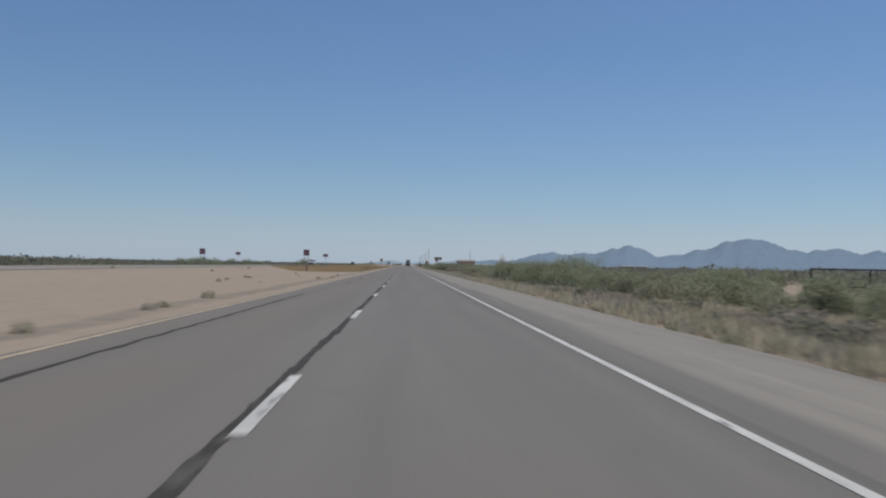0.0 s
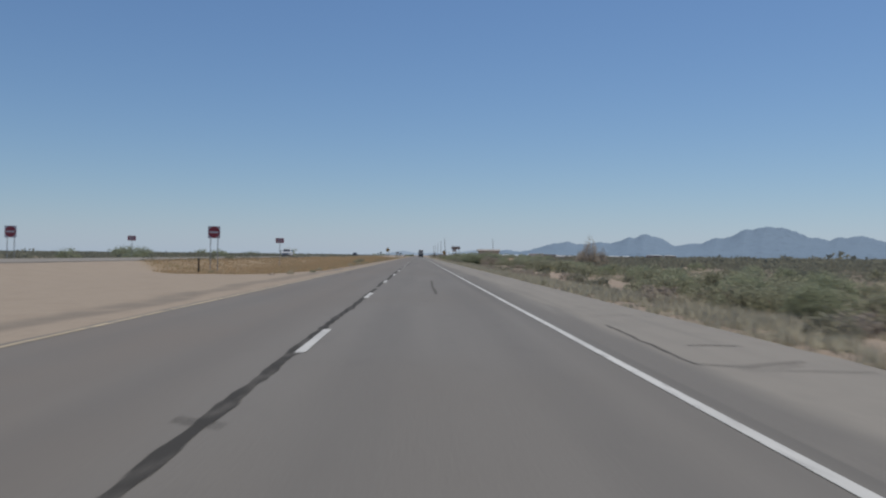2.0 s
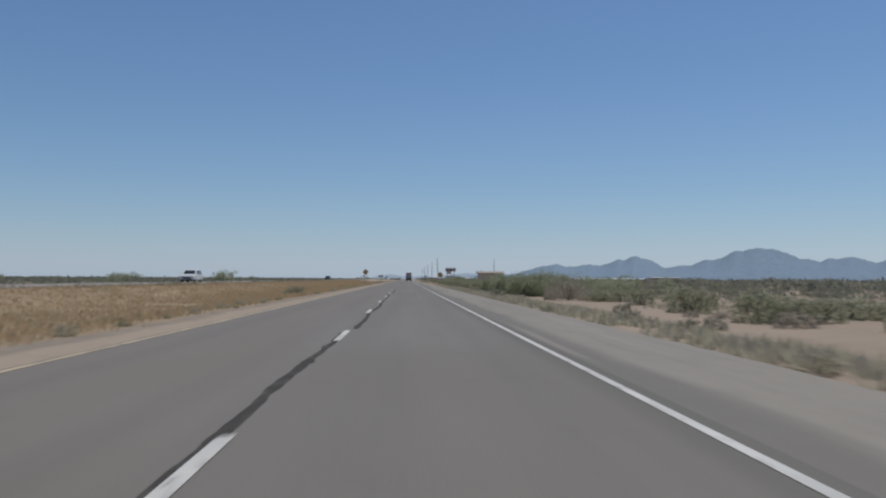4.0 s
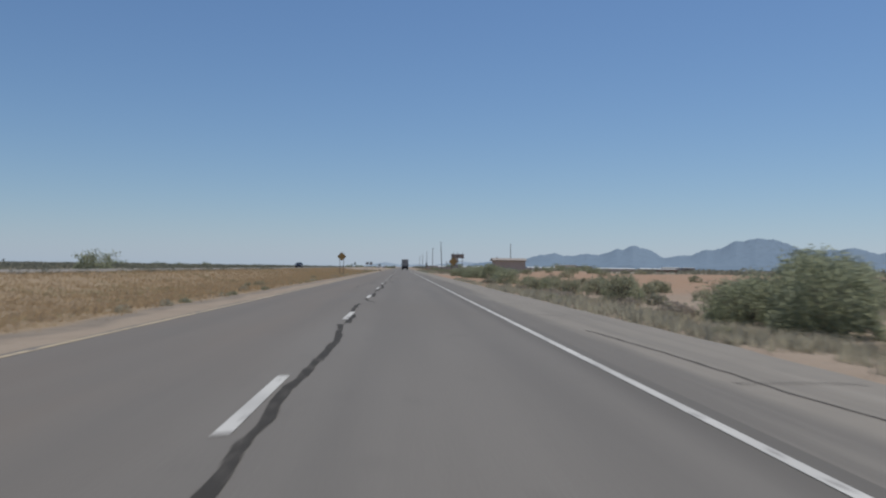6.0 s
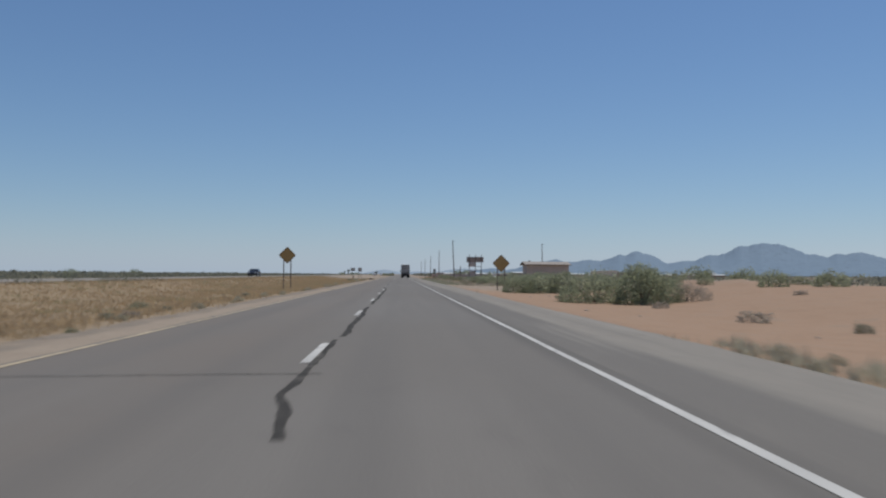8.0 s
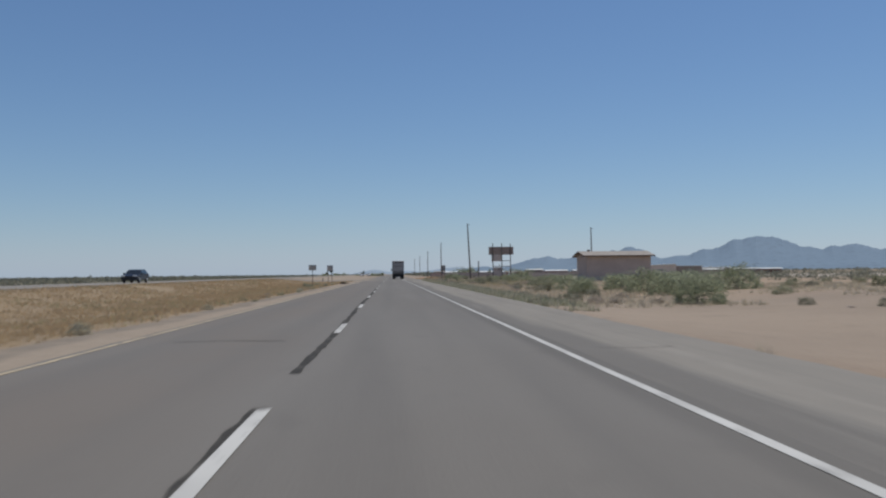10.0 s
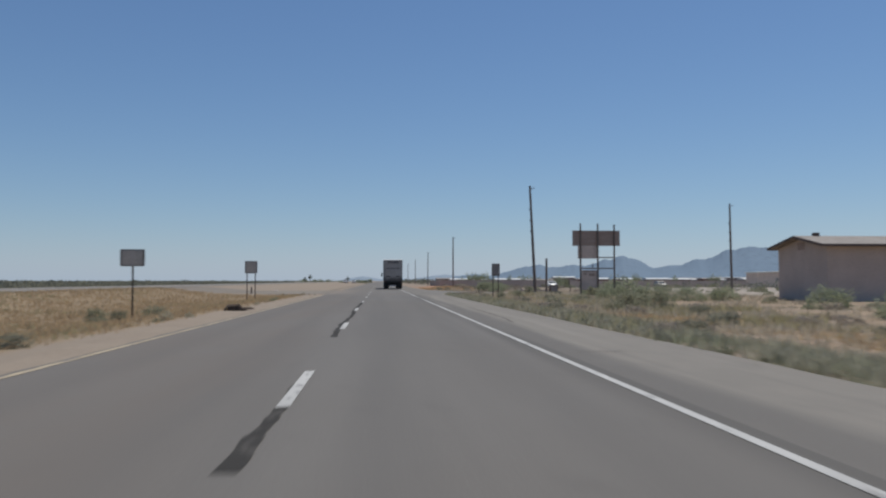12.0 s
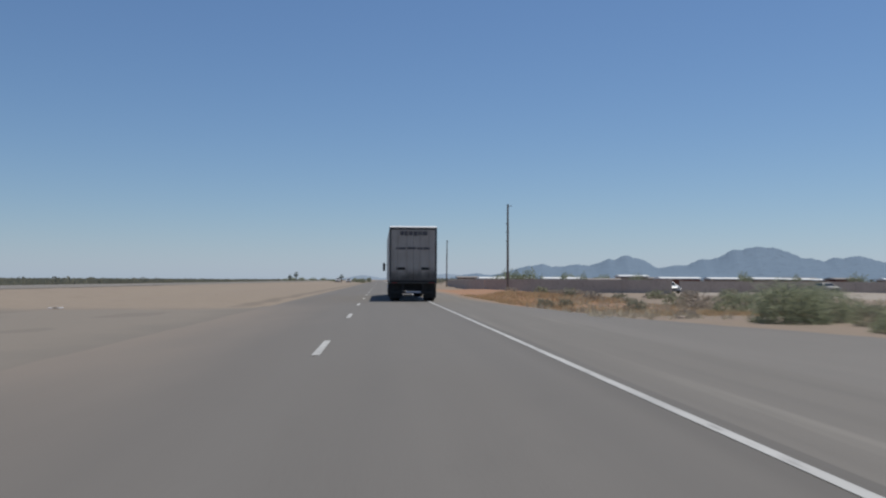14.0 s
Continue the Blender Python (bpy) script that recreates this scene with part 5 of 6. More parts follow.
for x, y, z in ((-35.2, 133.6, 2.81), (-17.3, 130.9, 2.88)):
    no_entry_sign(x, y, z)
for x, y, z in ((-35.1, 162.5, 2.86), (-17.1, 161.4, 2.74)):
    red_sign(x, y, z)
for x, y, z in ((-11.1, 345.7, 2.86), (8.5, 342.4, 2.2)):
    warning_sign(x, y, z)
grey_sign(-10.45, 439.1, 2.07, 0.93, 0.66, (0.0,), "grey faded rectangular road sign on one post")
grey_sign(-10.44, 468.1, 2.19, 0.91, 0.92, (-0.3, 0.3), "grey faded square road sign on two posts")
grey_sign(7.76, 467.0, 2.0, 0.6, 0.92, (-0.2, 0.2), "dark grey weathered upright road sign on two posts", M_FASCIA, M_SIGN_RIM)

marker = empty("marker_post", -16.1, 121.8, land(-16.1, 121.8))
part("stake", box_bm((-0.06, -0.02, -0.3), (0.06, 0.02, 1.05), 0.008), M_RUSTY, marker)
part("cap", box_bm((-0.065, -0.025, 1.0), (0.065, 0.025, 1.12), 0.006), M_UNDER, marker)
tagged(marker, "dark slender marker post standing in dry grass", "marker post")
marker2 = empty("marker_post", -12.95, 484.5, land(-12.95, 484.5))
part("stake", box_bm((-0.07, -0.05, -0.3), (0.07, 0.05, 0.62), 0.01), M_POLE, marker2)
tagged(marker2, "short wooden stake standing at the sandy crossing", "marker post")


def utility_pole(x, y, top, lean=0.0):
    z0 = land(x, y)
    root = empty("utility_pole", x, y, z0)
    h = top - z0
    bm = rod_bm((0, 0, -0.8), (lean, 0, h), 0.155, 0.095, 12)
    part("shaft", bm, M_POLE, root)
    part("cap", rod_bm((lean, 0, h - 0.02), (lean, 0, h + 0.1), 0.11, 0.08, 10), M_RUSTY, root, "dark metal pole cap")
    arm = part("side_pin", rod_bm((lean + 0.08, 0, h - 0.14), (lean + 0.38, 0, h - 0.12), 0.022), M_RUSTY, root)
    part("insulator", rod_bm((lean + 0.38, 0, h - 0.17), (lean + 0.38, 0, h - 0.02), 0.05, 0.035), M_STEEL, arm)
    for k in range(3):
        z = h * (0.78 - 0.1 * k)
        part("bracket", box_bm((lean * z / h - 0.2, -0.03, z), (lean * z / h - 0.1, 0.03, z + 0.12), 0.008), M_RUSTY, root)
    return tagged(root, "tall weathered wooden utility pole without wires", "utility pole", "utility poles")


for x, y, top, lean in ((13.6, 481.4, 9.95, -0.5), (39.75, 497.6, 10.0, -0.15), (13.58, 565.7, 9.7, 0.0), (13.6, 650, 9.7, 0.1), (13.6, 734, 9.7, 0.0), (13.6, 818, 9.7, 0.0)):
    utility_pole(x, y, top, lean)
stub = empty("wooden_post", 15.4, 485.2, land(15.4, 485.2))
bm = rod_bm((0, 0, -0.5), (0.03, 0, 3.36 - land(15.4, 485.2)), 0.11, 0.10, 10)
part("shaft", bm, M_POLE, stub)
tagged(stub, "short dark wooden post beside a utility pole", "post")

# ---- abandoned billboard ----
bx, by = 16.62, 479.4
bz = land(bx + 2, by)
board = empty("billboard", bx, by, bz)


def up(z):
    return z - bz


for px, top in ((0.72, 6.4), (2.32, 6.38), (3.85, 6.3)):
    part("post", rod_bm((px, -0.13, -0.6), (px, -0.13, up(top)), 0.085, 0.075, 8), M_POLE, board)
for k in range(5):
    z0 = up(4.36) + k * 0.28
    part("plank", box_bm((0.0 + 0.01 * (k % 2), -0.03, z0), (4.42 - 0.015 * (k % 3), 0.015, z0 + 0.277), 0.002), M_BOARD, board)
part("lower_panel", box_bm((0.5, -0.025, up(3.2)), (2.42, 0.012, up(4.355)), 0.006), M_BOARD_PALE, board, "faded pale panel below the board")
for x0, x1, z in ((2.32, 3.85, 3.3), (0.72, 3.85, 2.3)):
    part("crossbar", box_bm((x0, 0.0, up(z) - 0.05), (x1, 0.04, up(z) + 0.05), 0.004), M_POLE, board)
low = part("small_panel", box_bm((0.84, -0.035, up(0.35)), (2.28, -0.005, up(2.12)), 0.004), M_BOARD_PALE, board, "weathered grey lower panel")
part("top_strip", box_bm((1.0, -0.046, up(1.98)), (2.1, -0.036, up(2.1))), M_BOARD, low)
part("faded_mark", box_bm((1.0, -0.044, up(1.72)), (1.3, -0.036, up(1.86))), M_BOARD, low, "dark unreadable mark")
part("faded_mark", box_bm((1.5, -0.044, up(1.6)), (2.05, -0.036, up(1.84))), M_BOARD, low, "brown unreadable mark")
part("bent_rod", rod_bm((1.86, 0.02, up(2.3)), (1.9, 0.02, up(2.78)), 0.03), M_RUSTY, board)
tagged(board, "abandoned brown wooden billboard on three posts", "billboard")

# ---- building beside the road ----
hx0, hx1, hy0, hy1 = 29.3, 39.3, 459.4, 466.1
hz = land(34, 460) - 0.1
house = empty("house", hx0, hy0, hz)
L, Dp, eave, rise = hx1 - hx0, hy1 - hy0, 3.62 - hz, 0.66
part("wall", box_bm((0, 0, -0.3), (L, 0.2, eave)), M_STUCCO, house)
part("wall", box_bm((0, Dp - 0.2, -0.3), (L, Dp, eave)), M_STUCCO, house)
for x0 in (0.0, L - 0.2):
    bm = prism(bmesh.new(), [(0.202, -0.3), (Dp - 0.202, -0.3), (Dp - 0.202, eave), (Dp / 2, eave + rise - 0.05), (0.202, eave)], "x", x0, x0 + 0.2)
    part("gable_wall", bm, M_STUCCO, house)
for sgn in (0, 1):
    y0, y1 = (-0.55, Dp / 2) if sgn == 0 else (Dp + 0.55, Dp / 2)
    z0 = eave - 0.08
    z1 = eave + rise
    bm = prism(bmesh.new(), [(y0, z0), (y1, z1), (y1, z1 + 0.12), (y0, z0 + 0.12)], "x", -0.6, L + 0.5)
    part("roof", bm, M_ROOFING, house, "pale low-pitched roof slope")
    part("fascia", box_bm((-0.62, min(y0, y0 + (0.04 if sgn else -0.04)), z0 - 0.06), (L + 0.52, max(y0, y0 + (0.04 if sgn else -0.04)), z0 + 0.11)), M_FASCIA, house)
for sgn in (0, 1):
    y0, y1 = (-0.5, Dp / 2) if sgn == 0 else (Dp + 0.5, Dp / 2)
    bm = prism(bmesh.new(), [(y0, eave - 0.14), (y1, eave + rise - 0.06), (y1, eave + rise + 0.10), (y0, eave + 0.03)], "x", -0.66, -0.605)
    part("barge_board", bm, M_FASCIA, house)
part("roof_vent", box_bm((0.9, Dp / 2 - 0.2, eave + rise), (1.3, Dp / 2 + 0.2, eave + rise + 0.35), 0.03), M_FASCIA, house)
# thin brown slab added for a subtle darker patch high on the gable
part("gable_vent", box_bm((-0.03, Dp / 2 - 0.5, eave - 0.25), (-0.004, Dp / 2 + 0.5, eave + 0.3)), M_BOARD, house)
tagged(house, "low brown stucco building with a pale shallow roof", "building")

# ---- walled yard and trailer homes ahead ----
def block_wall(x0, y0, x1, y1, h, label, top=None):
    z = land((x0 + x1) / 2, (y0 + y1) / 2) - 0.25
    h = h if top is None else top - z
    d = Vector((x1 - x0, y1 - y0))
    root = empty("block_wall", x0, y0, z, math.degrees(math.atan2(d.y, d.x)))
    n = max(1, round(d.length / 4.8))
    s = d.length / n
    for i in range(n):
        dh = 0.04 * nz(i, x0, 1.3)
        part("wall_panel", box_bm((i * s + 0.2, -0.1, -0.3), ((i + 1) * s - 0.2, 0.1, h + dh), 0.01), M_BLOCK, root)
    for i in range(n + 1):
        part("pilaster", box_bm((i * s - 0.2, -0.15, -0.3), (i * s + 0.2, 0.15, h + 0.08), 0.015), M_BLOCK, root)
    return tagged(root, label, "wall")


block_wall(11.2, 566, 31.6, 563.5, 2.05, "long brown block wall round a trailer park", 1.3)
block_wall(11.2, 566.6, 15.5, 668, 1.8, "brown block wall running beside the highway")
block_wall(43, 590, 118, 596, 1.5, "low brown block wall before trailer homes", 1.16)


def utility_cabinet(x, y):
    z = land(x, y)
    root = empty("utility_cabinet", x, y, z)
    part("plinth", box_bm((-0.48, -0.33, -0.2), (0.48, 0.33, 0.06), 0.01), M_BLOCK, root)
    part("body", box_bm((-0.44, -0.3, 0.062), (0.44, 0.3, 0.86), 0.02), M_FASCIA, root)
    part("lid", box_bm((-0.47, -0.34, 0.864), (0.47, 0.34, 0.93), 0.015), M_SIGN_RIM, root)
    dr = part("door", box_bm((-0.38, -0.318, 0.12), (0.38, -0.302, 0.8), 0.006), M_SIGN_RIM, root)
    part("handle", box_bm((0.26, -0.335, 0.42), (0.3, -0.319, 0.54), 0.004), M_STEEL, dr)
    return tagged(root, "dark utility cabinet with a pale lid among weeds", "utility box")


utility_cabinet(18.6, 496.6)
block_wall(15.0, 496.8, 17.8, 496.6, 0.55, "low brown block wall remnant in weeds")
stake = empty("wooden_post", 20.6, 497, land(20.6, 497))
part("shaft", rod_bm((0, 0, -0.4), (0.02, 0, 0.75), 0.07, 0.06, 8), M_POLE, stake)
tagged(stake, "short weathered fence post among dry weeds", "post")


def trailer_home(x, y, length, wide, top, wall, label, roofing=None):
    z = land(x, y) - 0.1
    h = top - 0.22 - z
    root = empty("trailer_home", x, y, z)
    part("wall", box_bm((0, 0, 0.0), (length, wide, h - 0.22), 0.03), wall, root)
    bm = prism(bmesh.new(), [(-0.35, h - 0.216), (wide + 0.35, h - 0.216), (wide + 0.35, h - 0.05), (wide / 2, h + 0.22), (-0.35, h - 0.05)], "x", -0.35, length + 0.35)
    part("roof", bm, roofing or M_WHITE_ROOF, root, "weathered low roof" if roofing else "bright white low roof")
    k = 0
    for u in (0.18, 0.45, 0.78):
        win = part("window", box_bm((length * u, -0.03, h * 0.42), (length * u + 0.9, -0.002, h * 0.72), 0.01), M_CHROME, root)
        part("pane", box_bm((length * u + 0.06, -0.04, h * 0.45), (length * u + 0.84, -0.032, h * 0.69)), M_GLASS, win)
    part("door", box_bm((length * 0.62, -0.03, 0.1), (length * 0.62 + 0.85, -0.002, min(2.05, h - 0.3))), M_FASCIA, root)
    return tagged(root, label, "trailer home", "trailer homes")


HOMES = [(19.9, 640, 10.8, 1.84, 0, 0), (33.0, 640, 8.5, 1.86, 0, 0), (43.6, 648, 8.0, 1.72, 1, 1), (52.8, 652, 6.2, 2.5, 0, 0), (58.0, 640, 8.2, 2.02, 1, 0), (68.6, 640, 7.4, 1.98, 0, 0),
         (78.0, 640, 6.4, 1.98, 0, 0), (85.2, 642, 6.6, 1.9, 1, 0), (92.4, 634, 4.5, 2.0, 1, 1), (95.0, 650, 11.0, 1.84, 0, 0), (107.5, 640, 9.0, 1.95, 0, 0), (118.5, 646, 11.0, 1.9, 1, 0), (131, 640, 9.0, 2.0, 0, 0),
         (24.0, 676, 9.0, 1.86, 1, 1), (62.0, 672, 10.0, 2.1, 0, 1), (100.0, 676, 12.0, 2.2, 1, 1), (16.8, 655, 4.0, 2.05, 0, 1), (143, 648, 11.0, 1.95, 1, 0)]
for x, y, length, top, red, old in HOMES:
    trailer_home(x, y, length, 4.2, top, M_SHED_RED if red else M_PANEL_WALL, ("rust-red" if red else "brown") + " trailer home with a " + ("weathered tan roof" if old else "white roof"), M_ROOFING if old else None)


def mobile_home(x, y, w_, d_, left, right, wall, label):
    """A plain low home with a lean-to roof that rises to one side."""
    z = land(x + w_ / 2, y) - 0.12
    root = empty("mobile_home", x, y, z)
    a, b = left - z, right - z
    part("wall", prism(bmesh.new(), [(0, 0), (w_, 0), (w_, b - 0.14), (0, a - 0.14)], "y", 0, d_), wall, root)
    part("roof", prism(bmesh.new(), [(-0.25, a - 0.136), (w_ + 0.2, b - 0.136), (w_ + 0.2, b), (-0.25, a)], "y", -0.3, d_ + 0.3), M_WHITE_ROOF, root, "pale sheet-metal roof edge")
    part("skirting", box_bm((0.05, -0.03, -0.1), (w_ - 0.05, -0.002, 0.45)), M_FASCIA, root)
    win = part("window", box_bm((w_ * 0.4, -0.03, 1.5), (w_ * 0.4 + 1.5, -0.002, 2.0), 0.01), M_SIGN_BACK, root)
    part("pane", box_bm((w_ * 0.4 + 0.06, -0.04, 1.56), (w_ * 0.4 + 1.44, -0.032, 1.94)), M_SIGN_RIM, win, "dusty grey pane")
    return tagged(root, label, "mobile home", "homes behind the scrub")


mobile_home(66.2, 546, 8.2, 4.5, 2.72, 3.0, M_BOARD_PALE, "pale grey mobile home behind the scrub")
mobile_home(75.2, 548, 7.0, 4.5, 2.55, 2.5, M_PANEL_WALL, "low grey-brown mobile home beside a paler one")

for x, y, s in ((300, 1115, 20), (332, 1140, 14)):
    trailer_home(x, y, s, 8, 4.4, M_PANEL_WALL, "distant long shed with a white roof")

# pipe frame at the edge of the scrub
gate = empty("pipe_frame", 18.7, 32.2, land(18.7, 32))
gh = 1.32 - land(18.7, 32)
for dx in (0, 2.9, 5.8):
    part("post", rod_bm((dx, 0, -0.4), (dx, 0, gh), 0.05), M_RUSTY, gate)
part("top_rail", rod_bm((-0.05, 0, gh), (5.85, 0, gh), 0.045), M_RUSTY, gate)
part("lower_rail", rod_bm((0, 0, gh * 0.45), (5.8, 0, gh * 0.45), 0.035), M_RUSTY, gate)
tagged(gate, "dark rusted pipe fence frame among bushes", "fence")

# piece of blown tyre casing on the left verge
M_TREAD = surface("torn_tyre_casing", (0.062, 0.045, 0.033), (0.1, 0.074, 0.055), 6, 30, 0.9)
bm = bmesh.new()
ring = []
for i in range(25):
    u = i / 24
    x = -0.58 + 1.16 * u
    fold = 1 - step(u, 0.5, 0.68)
    top = (0.1 + 0.16 * step(u, 0.0, 0.14) * fold + 0.05 * fold * noise.noise(Vector((u * 9, 3, 0)))) + 0.05 * math.sin(max(0.0, u - 0.6) * 7)
    low = 0.07 * step(u, 0.62, 0.8) - 0.02
    deep = 0.17 + 0.05 * noise.noise(Vector((u * 6, 0, 5)))
    edge = 0.03 * noise.noise(Vector((u * 14, 8, 1)))
    ring.append([bm.verts.new(v) for v in ((x, -deep + edge, low), (x + 0.01, -deep * 0.8, top * 0.7), (x, -0.03, top), (x - 0.02, deep * 0.7, top * 0.75), (x, deep - edge, low), (x, 0.0, low + 0.03))])
for p, q in zip(ring, ring[1:]):
    for k in range(6):
        bm.faces.new((p[k], p[(k + 1) % 6], q[(k + 1) % 6], q[k]))
bm.faces.new(ring[0][::-1])
bm.faces.new(ring[-1])
bmesh.ops.recalc_face_normals(bm, faces=bm.faces)
tread = part("tyre_piece", bm, M_TREAD)
tread.matrix_basis = pose(-6.58, 440.3, land(-6.58, 440.3) + 0.01, 0, 0, -6)
tagged(tread, "dark torn piece of tyre casing on sandy verge", "debris")


# scrap of white sheet on the sand
bm = bmesh.new()
bmesh.ops.create_grid(bm, x_segments=7, y_segments=5, size=0.5)
for v in bm.verts:
    v.co = Vector((v.co.x * 0.55, v.co.y * 0.35, 0.03 + 0.07 * abs(noise.noise(v.co * 4.1)) + 0.02 * noise.noise(v.co * 11)))
got = bmesh.ops.extrude_face_region(bm, geom=list(bm.faces))
bmesh.ops.translate(bm, verts=[g for g in got["geom"] if isinstance(g, bmesh.types.BMVert)], vec=(0, 0, 0.008))
litter = part("plastic_sheet", bm, M_SIGN_WHITE)
litter.matrix_basis = pose(-13.7, 508.4, land(-13.7, 508.4) - 0.015, 0, 0, 14)
tagged(litter, "crumpled scrap of white plastic sheet on sand", "litter")


# ---- vehicles ----
def wheel(root, x, y, r, wd, dual=False):
    bm = bmesh.new()
    for dx in ((0, wd * 1.08) if dual else (0,)):
        s = -1 if x > 0 else 1
        bmesh.ops.create_cone(bm, cap_ends=True, segments=28, radius1=r, radius2=r, depth=wd, matrix=Matrix.Translation((x + s * dx, y, r)) @ Matrix.Rotation(math.pi / 2, 4, "Y"))
    bmesh.ops.bevel(bm, geom=[e for e in bm.edges if len(e.link_faces) == 2 and e.calc_face_angle(0) > 1], offset=r * 0.08, segments=2, affect="EDGES")
    tyre = part("wheel", bm, M_RUBBER, root)
    s = 1 if x > 0 else -1
    bm = bmesh.new()
    bmesh.ops.create_cone(bm, cap_ends=True, segments=20, radius1=r * 0.58, radius2=r * 0.5, depth=0.04, matrix=Matrix.Translation((x + s * (wd / 2 + 0.012), y, r)) @ Matrix.Rotation(s * math.pi / 2, 4, "Y"))
    part("rim", bm, M_STEEL, tyre)
    return tyre


TX, TY = 0.97, 519.4
truck = empty("semi_trailer_truck", TX, TY, 0.0)
HW = 1.3
part("trailer_side", box_bm((-HW, 0.12, 1.12), (-HW + 0.05, 15.9, 4.06)), M_TRAILER, truck)
part("trailer_side", box_bm((HW - 0.05, 0.12, 1.12), (HW, 15.9, 4.06)), M_TRAILER, truck)
part("trailer_front", box_bm((-HW, 15.903, 1.12), (HW, 15.96, 4.06)), M_TRAILER, truck)
part("trailer_floor", box_bm((-HW + 0.052, 0.12, 1.0), (HW - 0.052, 15.9, 1.16)), M_UNDER, truck)
part("trailer_roof", box_bm((-HW + 0.01, 0.05, 4.063), (HW - 0.01, 15.95, 4.12), 0.02), M_TRAILER_ROOF, truck, "bright white trailer roof")
for s in (-1, 1):
    part("corner_post", box_bm((s * HW - 0.09 if s > 0 else -HW - 0.005, -0.02, 1.05), (s * HW + 0.005 if s > 0 else -HW + 0.09, 0.118, 4.06), 0.008), M_TRAILER_FRAME, truck)
part("header", box_bm((-HW + 0.092, -0.02, 3.93), (HW - 0.092, 0.118, 4.06), 0.008), M_TRAILER_FRAME, truck)
part("roof_cap", prism(bmesh.new(), [(-0.03, 4.062), (0.048, 4.062), (0.048, 4.125)], "x", -HW + 0.01, HW - 0.01), M_TRAILER_ROOF, truck, "bright sloped roof edge")
part("sill", box_bm((-HW, -0.02, 0.98), (HW, 0.11, 1.12), 0.008), M_TRAILER_FRAME, truck)
for s in (-1, 1):
    x0, x1 = (-HW + 0.094, -0.006) if s < 0 else (0.006, HW - 0.094)
    dr = part("rear_door", box_bm((x0, 0.0, 1.14), (x1, 0.05, 3.92), 0.006), M_TRAILER_DOOR, truck)
    for k in (0.3, 0.72):
        bx_ = x0 + (x1 - x0) * k
        part("lock_rod", rod_bm((bx_, -0.035, 1.1), (bx_, -0.035, 3.95), 0.014, None, 6), M_TRAILER_DOOR, dr)
    for z in (1.4, 2.1, 2.8, 3.5):
        hx = x0 if s < 0 else x1
        part("hinge", box_bm((hx - 0.06, -0.02, z), (hx + 0.06, -0.003, z + 0.08)), M_TRAILER_DOOR, dr)
    part("latch_plate", box_bm((s * 0.68 - 0.24, -0.03, 1.72), (s * 0.68 + 0.24, -0.006, 1.86), 0.006), M_UNDER, dr, "dark latch plate")
# unreadable lettering across the doors
for x0, x1, z0, z1 in ((-0.72, -0.52, 3.62, 3.84), (-0.48, -0.28, 3.6, 3.84), (-0.24, -0.04, 3.62, 3.84), (0.02, 0.22, 3.6, 3.84), (0.26, 0.46, 3.62, 3.84), (0.5, 0.76, 3.62, 3.84),
                       (-0.95, -0.42, 2.84, 2.96), (-0.36, 0.16, 2.85, 2.97), (0.22, 0.52, 2.84, 2.96), (0.56, 0.92, 2.84, 2.96)):
    part("lettering", box_bm((x0, -0.012, z0), (x1, -0.002, z1)), M_INK, truck, "unreadable dark lettering")
part("under_frame", box_bm((-0.62, 0.6, 0.56), (0.62, 15.4, 0.98)), M_UNDER, truck)
part("grime_band", box_bm((-HW + 0.02, -0.038, 1.03), (HW - 0.02, -0.0215, 1.13), 0.004), M_UNDER, truck, "road-blackened lower sill")
part("rear_bumper", box_bm((-1.1, 0.02, 0.42), (1.1, 0.12, 0.54), 0.01), M_UNDER, truck, "dark impact bar")
for s in (-1, 1):
    part("bumper_strut", box_bm((s * 0.55 - 0.05, 0.03, 0.54), (s * 0.55 + 0.05, 0.11, 0.98)), M_UNDER, truck)
    part("mud_flap", box_bm((s * 0.93 - 0.36, 0.34, 0.18), (s * 0.93 + 0.36, 0.36, 0.97)), M_RUBBER, truck)
    part("tail_light", box_bm((s * 1.02 - 0.16, -0.035, 1.0), (s * 1.02 + 0.16, -0.021, 1.09), 0.006), M_LENS_RED, truck)
part("plate_panel", box_bm((-0.36, -0.01, 0.47), (0.42, 0.015, 0.56)), M_SIGN_WHITE, truck, "white reflective strip on the bar")
for y in (1.0, 2.3, 13.6, 14.9):
    for s in (-1, 1):
        wheel(truck, s * 1.1, y, 0.5, 0.26, True)
# tractor ahead of the trailer
bm = prism(bmesh.new(), [(15.2, 0.6), (18.1, 0.6), (18.1, 2.0), (17.8, 2.9), (17.5, 3.5), (16.7, 3.75), (16.35, 3.75), (16.35, 1.0), (15.2, 1.0)], "x", -1.15, 1.15)
part("cab", bm, M_CAR_WHITE, truck, "white tractor cab")
bm = prism(bmesh.new(), [(18.103, 0.6), (20.1, 0.6), (20.2, 1.5), (19.9, 1.85), (18.103, 2.0)], "x", -0.98, 0.98)
part("hood", bm, M_CAR_WHITE, truck)
for s in (-1, 1):
    mir = part("mirror", box_bm((s * 1.5 - 0.09, 17.7, 1.85), (s * 1.5 + 0.09, 17.82, 2.45), 0.02), M_UNDER, truck, "black wing mirror")
    part("mirror_arm", rod_bm((s * 1.14, 17.76, 2.3), (s * 1.48, 17.76, 2.3), 0.02), M_UNDER, mir)
    wheel(truck, s * 1.05, 19.1, 0.5, 0.28)
tagged(truck, "grimy white box semi-trailer truck on the highway lane", "truck")


